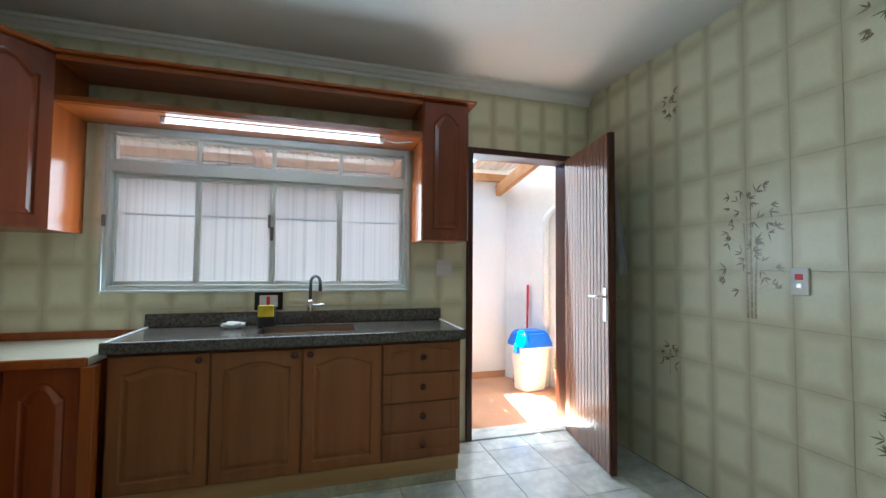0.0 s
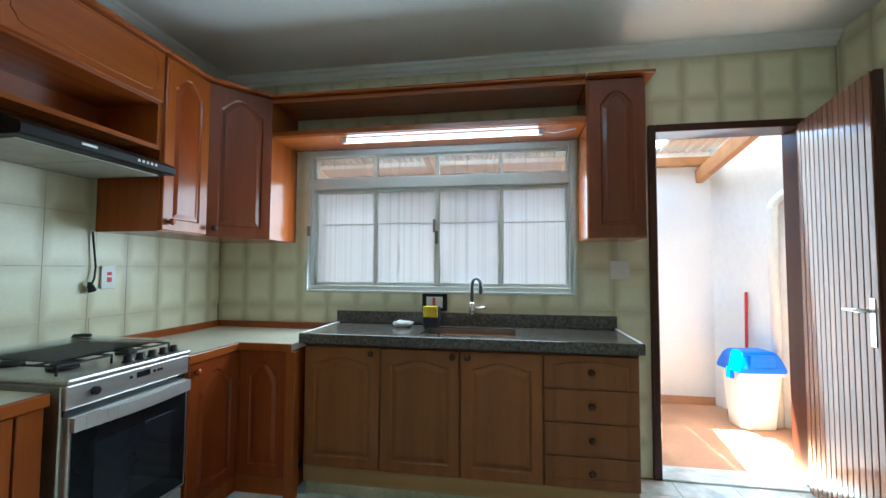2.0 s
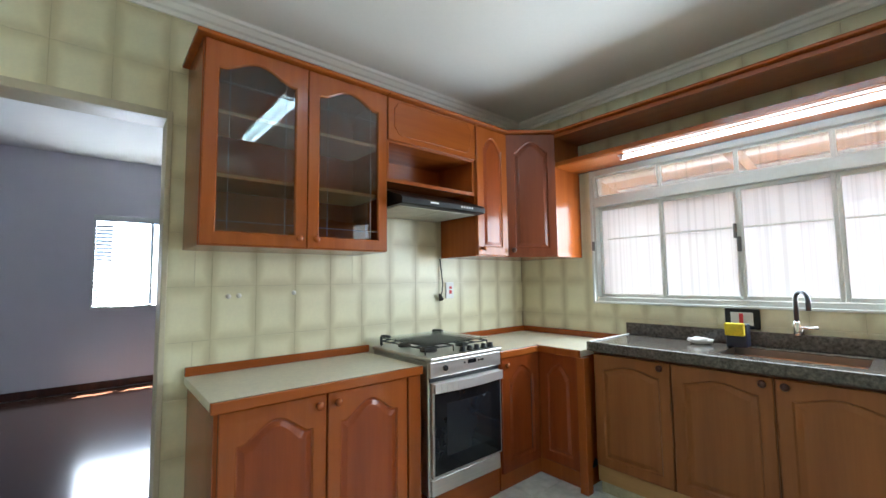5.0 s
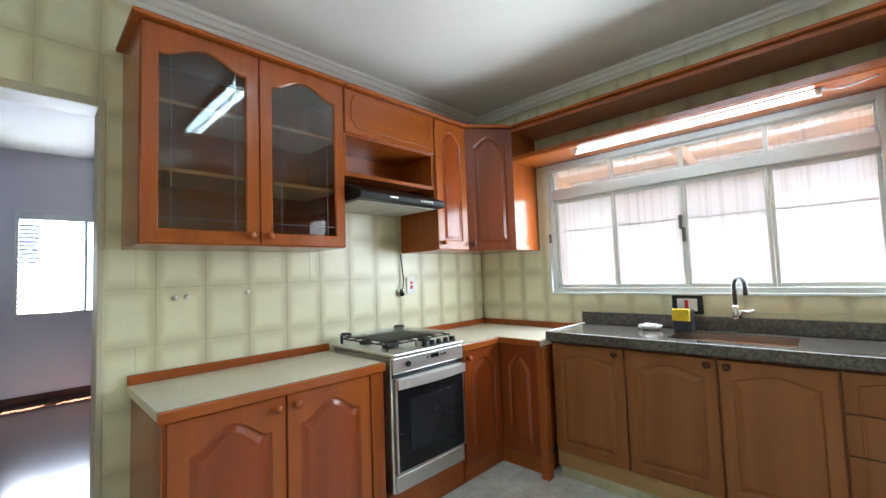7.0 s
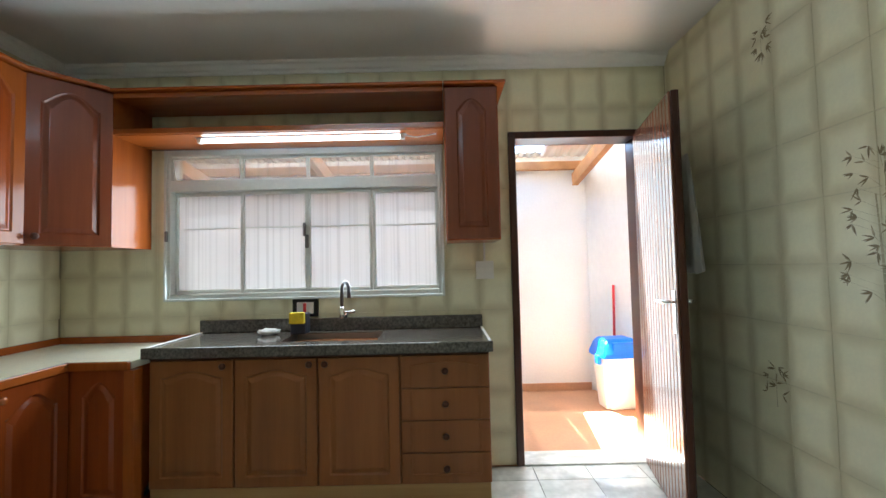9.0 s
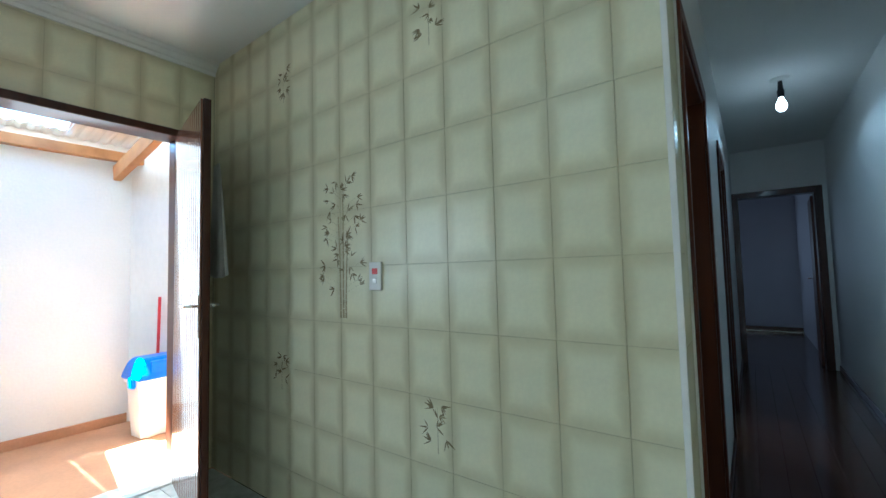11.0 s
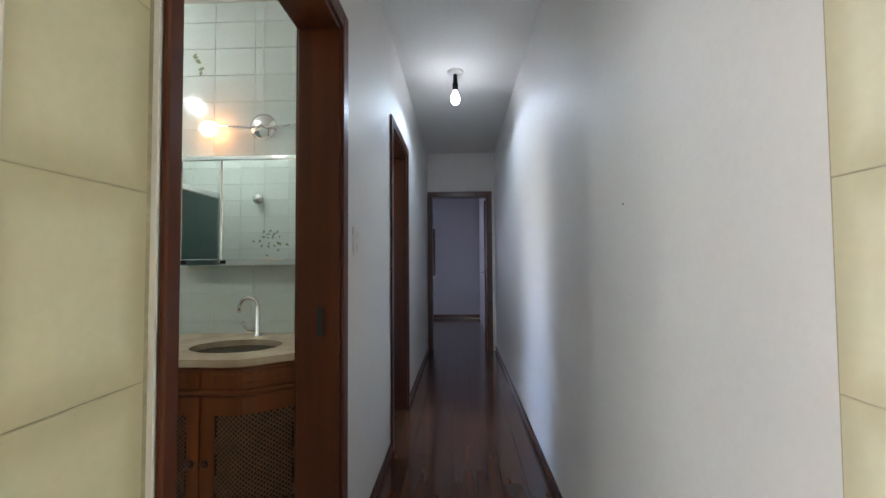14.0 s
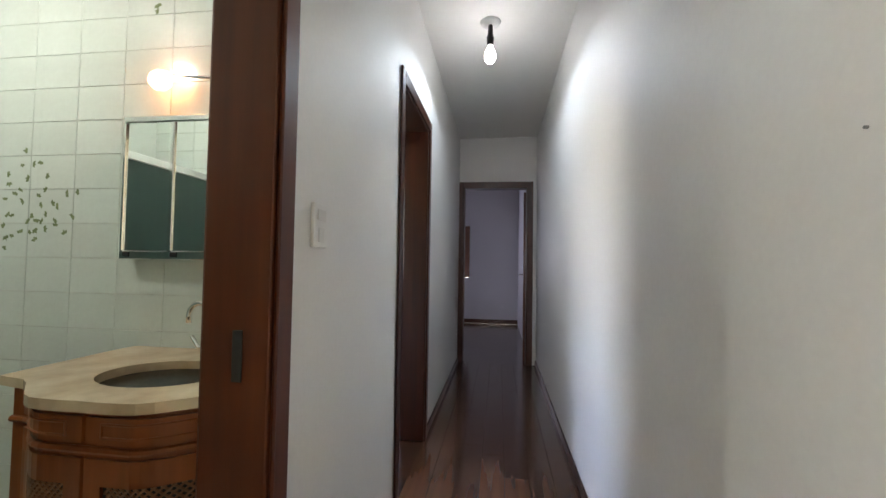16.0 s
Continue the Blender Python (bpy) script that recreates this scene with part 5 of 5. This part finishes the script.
for xa, xb, kx in ((-0.385, -0.006, -0.03), (0.006, 0.385, 0.03)):
    bm = curved_panel(xa, xb, 0.10, 0.155, 0.0005, 14)
    merge(bm, curved_panel(xa, xb, 0.565, 0.635, 0.0005, 14))
    merge(bm, curved_panel(xa, xa + 0.05, 0.155, 0.565, 0.0005, 3))
    merge(bm, curved_panel(xb - 0.05, xb, 0.155, 0.565, 0.0005, 3))
    d = part("door", bm, M_VANITY, u)
    # black sheet on the solid body paints the shade seen through the cane
    part("backing", curved_panel(xa + 0.048, xb - 0.048, 0.157, 0.563, 0.0003, 12, 0.0012), M_BLACK, d, "black sheet standing for the shade behind the cane")
    bm = bmesh.new()
    sp = 0.019
    for s in (1, -1):
        for k_ in range(-26, 46):
            # a diagonal cane strand clipped to the panel
            p0 = []
            for q in range(25):
                z = 0.157 + 0.406 * q / 24
                x = xa + 0.05 + k_ * sp + s * (z - 0.157) + (0 if s > 0 else 0.1)
                if xa + 0.049 <= x <= xb - 0.049:
                    p0.append((x, -bow(x) + 0.0255 - 0.0008 * s, z))
            if len(p0) > 1:
                tube(p0, 0.0036, 4, bm)
    part("cane_panel", bm, M_CANE, d, "woven cane lattice")["kind"] = "stuff"
    dr = part("drawer_front", curved_panel(xa, xb, 0.675, 0.745, 0.0005, 14), M_VANITY, u)
    m0, m1 = xa + 0.05, xb - 0.05
    xm = [m0 + (m1 - m0) * i / 14 for i in range(15)]
    part("moulding", tube([(x, -bow(x) + 0.0185, 0.692) for x in xm] + [(x, -bow(x) + 0.0185, 0.728) for x in reversed(xm)] + [(m0, -bow(m0) + 0.0185, 0.692)], 0.004, 6), M_VANITY, dr)
    placed(part("knob", knob_mesh(), M_FRAME, d, "turned wooden knob", True), kx, -bow(0) + 0.02, 0.38)
u = thing("marble_slab", XM - 0.002, 0.965, 0.762, -90, "cream marble vanity top with a wavy front edge", "worktop")
def oval_hole(n=48):
    bm = bmesh.new()
    outer, inner = [], []
    for i in range(n):
        t = 2 * math.pi * i / n
        inner.append((0.205 * math.cos(t), -0.36 + 0.165 * math.sin(t)))
    for i in range(n):
        t = 2 * math.pi * i / n
        dx, dy = math.cos(t), math.sin(t)
        best = 0.0
        step = 0.002
        r = 0.02
        while r < 0.8:
            x, y = r * dx, -0.36 + r * dy
            if abs(x) > 0.477 or y > 0 or -y > bow(x) + 0.0:
                break
            r += step
        outer.append(((r - step) * dx, -0.36 + (r - step) * dy))
    rings = []
    for z in (0.0, 0.03):
        rings.append(([bm.verts.new((x, y, z)) for x, y in outer], [bm.verts.new((x, y, z)) for x, y in inner]))
    for i in range(n):
        j = (i + 1) % n
        (o0, i0), (o1, i1) = rings
        bm.faces.new((o1[i], o1[j], i1[j], i1[i]))
        bm.faces.new((o0[i], i0[i], i0[j], o0[j]))
        bm.faces.new((o0[i], o0[j], o1[j], o1[i]))
        bm.faces.new((i0[i], i1[i], i1[j], i0[j]))
    bmesh.ops.recalc_face_normals(bm, faces=bm.faces)
    return bm
part("slab", oval_hole(), M_STONE, u)
bm = lathe(((0.0, -0.15), (0.5, -0.14), (0.85, -0.10), (1.0, -0.001), (1.04, -0.001)), 32, None, Matrix.Translation((0, -0.36, 0.0)) @ Matrix.Diagonal((0.205, 0.165, 1, 1)))
part("basin", bm, M_BASIN, u, "black glazed oval basin", True)
u = thing("bathroom_faucet", XM - 0.115, 0.99, 0.7925, 0, "chrome swan neck bathroom faucet", "faucet")
part("body", lathe(((0.028, 0), (0.026, 0.006), (0.013, 0.012), (0.012, 0.155)), 16), M_CHROME, u, "", True)
part("spout", tube([(0, 0, 0.145)] + [(0, 0.05 - 0.05 * math.cos(radians(t)), 0.155 + 0.05 * math.sin(radians(t))) for t in range(0, 181, 15)] + [(0, 0.10, 0.125)], 0.011, 12), M_CHROME, u, "", True)
part("lever", tube([(0, 0, 0.03), (0, 0.055, 0.03), (0, 0.085, 0.075)], 0.008, 8), M_CHROME, u, "", True)
u = thing("mirror_cabinet", XM - 0.001, 1.472, 1.168, -90, "aluminium framed mirror cabinet with sliding mirrors", "mirror cabinet")
MW, MH = 0.75, 0.61
part("box", bx(0, MW, -0.05, 0, 0, MH, 0.002), M_ALU, u)
bm = bmesh.new()
for (a, b, c_, d) in ((0, MW, 0, 0.035), (0, MW, MH - 0.025, MH), (0, 0.014, 0.035, MH - 0.025), (MW - 0.014, MW, 0.035, MH - 0.025), (0.223, 0.243, 0.035, MH - 0.025)):
    box(bm, a, b, -0.064, -0.0505, c_, d, 0.003)
part("frame", bm, M_CHROME, u, "polished aluminium frame")
for a, b in ((0.0145, 0.2225), (0.2435, MW - 0.0145)):
    part("mirror", bx(a, b, -0.056, -0.0525, 0.036, MH - 0.026), M_MIRROR, u, "silvered mirror pane")
for a in (0.02, 0.243):
    part("finger_pull", bx(a, a + 0.03, -0.068, -0.0645, 0.01, 0.03, 0.002), M_BLACK, u)
u = thing("vanity_lamp", XM - 0.001, 1.025, 1.955, -90, "chrome wall lamp with curved arms and glass shades, one lit", "wall lamp")
part("back_plate", lathe(((0.0, 0.03), (0.05, 0.026), (0.075, 0.006), (0.078, 0.0)), 24, None, Matrix.Rotation(radians(90), 4, "X")), M_CHROME, u, "", True)
for s in (-1, 1):
    part("arm", tube([(0, -0.03, 0), (s * 0.05, -0.05, -0.02), (s * 0.14, -0.06, -0.015), (s * 0.225, -0.06, -0.005)], 0.007, 8), M_CHROME, u, "", True)
def shade(material, x, label):
    placed(part("shade", lathe(((0.0, -0.075), (0.028, -0.07), (0.042, -0.045), (0.040, -0.015), (0.022, 0.012), (0.010, 0.022)), 20, None, pose(0, 0, 0, 0, 65 if x < 0 else -65, 0)), material, u, label, True), x, -0.065, -0.012)
shade(M_WARM, -0.25, "glowing warm glass shade")
shade(M_STONE, 0.25, "unlit glass shade")
for ob in bpy.data.objects["vanity_lamp"].children:
    if ob.name.startswith("shade"):
        ob.visible_shadow = False
u = thing("lamp_cord", XM - 0.006, 1.025, 2.03, 0, "white cord running up the wall to the lamp", "cable")
part("wire", tube([(0, 0, 0), (0, 0.002, 0.3), (0, 0, 0.64)], 0.0015, 6), M_PVC, u)
u = thing("shower_screen", 2.361, 2.2, 0, 0, "green tinted glass shower screen in an aluminium frame", "shower screen")
part("pane", bx(0.03, 1.30, -0.004, 0.004, 0.05, 1.80), M_SHOWER, u)
bm = bmesh.new()
for (a, b, c_, d) in ((0, 0.03, 0, 1.85), (1.30, 1.33, 0, 1.85), (0.03, 1.30, 1.80, 1.85), (0.03, 1.30, 0, 0.05)):
    box(bm, a, b, -0.02, 0.02, c_, d, 0.003)
part("frame", bm, M_ALU, u)
u = thing("shower_valve", 2.362, 1.80, 1.79, 90, "chrome shower valve on the tiles", "shower")
part("arm", tube([(0, 0, 0), (0, -0.06, 0)], 0.016, 12), M_CHROME, u)
part("rose", lathe(((0.0, 0), (0.045, 0.004), (0.05, 0.02), (0.012, 0.04)), 16, None, pose(0, -0.10, 0, -90)), M_CHROME, u, "", True)

# ---- printed plant motifs on the glaze ----
def leaf_shape(bm, x, z, ang, length, width, y):
    d = Vector((math.cos(ang), 0, math.sin(ang)))
    s = Vector((-math.sin(ang), 0, math.cos(ang)))
    o = Vector((x, y, z))
    pts = [o, o + d * length * 0.3 + s * width, o + d * length * 0.65 + s * width * 0.7, o + d * length, o + d * length * 0.65 - s * width * 0.7, o + d * length * 0.3 - s * width]
    bm.faces.new([bm.verts.new(p) for p in pts])


def strip(bm, xa, za, xb, zb, half, y):
    bm.faces.new([bm.verts.new(p) for p in ((xa - half, y, za), (xa + half, y, za), (xb + half, y, zb), (xb - half, y, zb))])


def bamboo(name, x, y, z, rz, h, w, seed, big, owner):
    """A printed bamboo: pale canes, thin twigs and small fans of leaves."""
    r = random.Random(seed)
    dark, pale = bmesh.new(), bmesh.new()
    canes = ((-0.016, 0.72), (0.004, 0.95), (0.022, 0.60)) if big else ((0.0, 0.9),)
    for cx, top in canes:
        n = 14
        for i in range(n):
            f0, f1 = i / n, (i + 0.93) / n
            half = (0.0065 if big else 0.0016) * (1 - 0.6 * f0)
            strip(pale, cx + 0.03 * f0 * f0 * cx * 30, f0 * top * h, cx + 0.03 * f1 * f1 * cx * 30, f1 * top * h, half, -0.0006 - 0.00005 * cx)
    fans = 40 if big else 8
    for k in range(fans):
        f = 0.20 + 0.80 * (k + r.uniform(0.1, 0.9)) / fans
        side = 1 if k % 2 else -1
        reach = r.uniform(-0.2, 1.0) * w / 2 * (0.55 + 0.45 * math.sin(math.pi * min(1.0, f)))
        px, pz = side * reach, f * h
        lean = radians(r.uniform(-80, 60))
        for j in range(r.randint(3, 6)):
            ang = lean + radians(r.uniform(-60, 60))
            if side < 0:
                ang = math.pi - ang
            leaf_shape(dark if r.random() < 0.8 else pale, px, pz, ang, r.uniform(0.026, 0.052), r.uniform(0.0026, 0.0048), -0.0012 - 0.00012 * j)
        if big:
            for i in range(5):
                a, b = i / 5, (i + 1) / 5
                strip(pale, px * (0.15 + 0.85 * a), pz - 0.04 * (1 - a), px * (0.15 + 0.85 * b), pz - 0.04 * (1 - b), 0.0009, -0.0008)
    for nm, bm, m in (("leaf_print", dark, M_PRINT), ("stem_print", pale, M_PRINT2)):
        ob = part(nm, bm, m, owner)
        ob.matrix_basis = pose(x, y, z, 0, 0, rz)
        ob.visible_shadow = False


EW = bpy.data.objects["wall_east"]
bamboo("bamboo", XE, 1.765, 1.03, -90, 0.68, 0.33, 3, True, EW)
for i, (yy, zz) in enumerate(((1.21, 2.17), (1.21, 0.53), (2.26, 2.21), (2.28, 0.62))):
    bamboo("sprig", XE, yy, zz, -90, 0.20, 0.13, 20 + i, False, EW)
bamboo("sprig", 1.3, YS, 0.93, 180, 0.20, 0.12, 41, False, bpy.data.objects["wall_south"])


def ivy(x, y, z, rz, w, h, n, seed, owner):
    r = random.Random(seed)
    bm = bmesh.new()
    for k in range(n):
        px, pz = r.gauss(0, w * 0.28), r.gauss(0, h * 0.25)
        a0 = r.uniform(0, 6.28)
        for j in range(3):
            leaf_shape(bm, px, pz, a0 + (j - 1) * 0.9, r.uniform(0.014, 0.026), r.uniform(0.005, 0.009), -0.001 - 0.0001 * j)
    ob = part("ivy_print", bm, M_LEAFPRINT, owner)
    ob.matrix_basis = pose(x, y, z, 0, 0, rz)
    ob.visible_shadow = False


BWL = bpy.data.objects["wall_bath_mirror"]
ivy(XM, 2.02, 1.38, -90, 0.34, 0.40, 40, 5, BWL)
ivy(XM, 1.40, 2.33, -90, 0.09, 0.12, 7, 6, BWL)
ivy(2.3605, 1.72, 1.42, 90, 0.30, 0.30, 24, 7, bpy.data.objects["wall_bath_shower"])

# ---- wall tiles, floor tiles and boards, piece by piece ----
def piece(w, h, t, bev):
    """A tile: pillowed front at y = -t, back at y = 0."""
    bm = bmesh.new()
    def rr(ix, iz, y, c):
        x0, x1, z0, z1 = c
        return [(x0 + ix, y, z0 + iz), (x1 - ix, y, z0 + iz), (x1 - ix, y, z1 - iz), (x0 + ix, y, z1 - iz)]
    c = (w[0], w[1], h[0], h[1])
    vs = ringed(bm, [rr(0, 0, 0, c), rr(0, 0, -t + bev, c), rr(bev, bev, -t, c)])
    bm.faces.new(vs[-1])
    bmesh.ops.recalc_face_normals(bm, faces=bm.faces)
    return bm


PIECES = {}


def tile_mesh(key, material):
    k = (*[round(v, 4) for v in key], material.name)
    if k not in PIECES:
        x0, x1, z0, z1, t, bev = key
        PIECES[k] = mesh_of("tile", piece((x0, x1), (z0, z1), t, bev), material)
    return PIECES[k]


def tile_wall(owner, to_world, u0, u1, z0, z1, pu, pz, ou, oz, material, holes=(), gap=0.0012, t=TT - 0.0005, bev=0.0012, name="tile", flip=False):
    """Lays a grid of tiles on a face; to_world turns (u, z) of a tile's middle into its pose."""
    i0, i1 = math.floor((u0 - ou) / pu), math.ceil((u1 - ou) / pu)
    j0, j1 = math.floor((z0 - oz) / pz), math.ceil((z1 - oz) / pz)
    for j in range(j0, j1):
        off = 0.0
        for i in range(i0 - 1, i1 + 1):
            a0, a1, b0, b1 = ou + off + i * pu, ou + off + (i + 1) * pu, oz + j * pz, oz + (j + 1) * pz
            cu, cz = (a0 + a1) / 2, (b0 + b1) / 2
            cells = [(max(a0, u0), min(a1, u1), max(b0, z0), min(b1, z1))]
            for h in holes:
                nxt = []
                for (p, q, r, s) in cells:
                    if q <= h[0] or p >= h[1] or s <= h[2] or r >= h[3]:
                        nxt.append((p, q, r, s))
                        continue
                    if p < h[0]:
                        nxt.append((p, h[0], r, s))
                    if q > h[1]:
                        nxt.append((h[1], q, r, s))
                    pp, qq = max(p, h[0]), min(q, h[1])
                    if r < h[2]:
                        nxt.append((pp, qq, r, h[2]))
                    if s > h[3]:
                        nxt.append((pp, qq, h[3], s))
                cells = nxt
            for (p, q, r, s) in cells:
                if q - p < 0.012 or s - r < 0.012:
                    continue
                g = gap / 2
                lo, hi = (cu - q, cu - p) if flip else (p - cu, q - cu)
                ob = new(name, tile_mesh((lo + g, hi - g, r - cz + g, s - cz - g, t, bev), material))
                ob.parent = owner
                ob.matrix_basis = to_world(cu, cz)


PU, PZ, OZ = 0.213, 0.266, 0.209 - 0.266
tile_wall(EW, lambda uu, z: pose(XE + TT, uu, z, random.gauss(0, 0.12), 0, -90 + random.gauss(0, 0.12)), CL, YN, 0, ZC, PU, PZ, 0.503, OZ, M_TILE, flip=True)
# return of the east wall into the corridor mouth
tile_wall(EW, lambda uu, z: pose(uu, CL + TT, z, 0, 0, 0), XE + 0.002, XE + 0.201, 0, ZC, PU, PZ, XE - 0.02, OZ, M_TILE)
part("edge_bead", bx(XE - 0.004, XE + 0.0016, CL - 0.004, CL + 0.014, 0, ZC, 0.0015), M_CEIL, EW)
part("edge_bead", bx(XE + 0.2015, XE + 0.2065, CL - 0.006, CL + TT, 0, ZC), M_CEIL, EW)
NW_ = bpy.data.objects["wall_north"]
WIN_H = (WIN[0], WIN[1], WIN[2], WIN[3])
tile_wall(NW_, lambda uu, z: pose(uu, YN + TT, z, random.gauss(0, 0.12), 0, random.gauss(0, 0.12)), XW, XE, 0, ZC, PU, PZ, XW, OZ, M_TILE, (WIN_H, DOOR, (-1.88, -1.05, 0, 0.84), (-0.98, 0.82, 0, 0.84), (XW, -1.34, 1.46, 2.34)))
WW_ = bpy.data.objects["wall_west"]
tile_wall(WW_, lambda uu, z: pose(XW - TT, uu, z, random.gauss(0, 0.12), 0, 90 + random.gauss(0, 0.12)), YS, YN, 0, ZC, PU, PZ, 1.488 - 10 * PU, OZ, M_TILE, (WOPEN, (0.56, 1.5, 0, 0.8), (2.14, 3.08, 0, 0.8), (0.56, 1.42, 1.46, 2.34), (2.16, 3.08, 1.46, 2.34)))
SW_ = bpy.data.objects["wall_south"]
tile_wall(SW_, lambda uu, z: pose(uu, YS - TT, z, random.gauss(0, 0.1), 0, 180 + random.gauss(0, 0.1)), XW, 2.308, 0, ZC, PU, PZ, 2.308 - 20 * PU, OZ, M_TILE, flip=True)
tile_wall(BWL, lambda uu, z: pose(XM + 0.006, uu, z, 0, 0, -90), CL + 0.15, 2.85, 0, ZC, 0.235, 0.156, 1.546 - 5 * 0.235, 1.637 - 11 * 0.156, M_BTILE, (), 0.002, 0.0055, 0.001, "tile", True)

tile_wall(bpy.data.objects["wall_bath_shower"], lambda uu, z: pose(2.354, uu, z, 0, 0, 90), CL + 0.15, 2.85, 0, ZC, 0.235, 0.156, 1.546 - 5 * 0.235, 1.637 - 11 * 0.156, M_BTILE, (), 0.002, 0.0055, 0.001)
FL = bpy.data.objects["floor"]
FT = 0.335


tile_wall(FL, lambda uu, v: pose(uu, v, -0.006, -90, 0, 0), XW, XE - 0.0, YS, YN - 0.02, FT, FT, XW + 0.06, YS + 0.1, M_FTILE, (), 0.003, 0.006, 0.0012, "floor_tile")

# corridor boards
bd = solid("floor_corridor", bx(XE, XF, CR - 0.05, CL + 0.15, -0.1, -0.012), M_IRON, "dark varnished board floor of the corridor", "floor")
r = random.Random(4)
bw = (CL - CR) / 7
for i in range(7):
    x = XE - r.uniform(0.0, 0.9)
    while x < XF:
        Ln = r.uniform(0.9, 1.7)
        a, b = max(XE, x), min(XF, x + Ln)
        if b - a > 0.05:
            ob = new("board", mesh_of("board", bx(a - (a + b) / 2 + 0.0006, b - (a + b) / 2 - 0.0006, -bw / 2 + 0.0006, bw / 2 - 0.0006, -0.011, 0.0, 0.0008), M_BOARD))
            ob.parent = bd
            ob.matrix_basis = pose((a + b) / 2, CR + (i + 0.5) * bw, 0)
        x += Ln
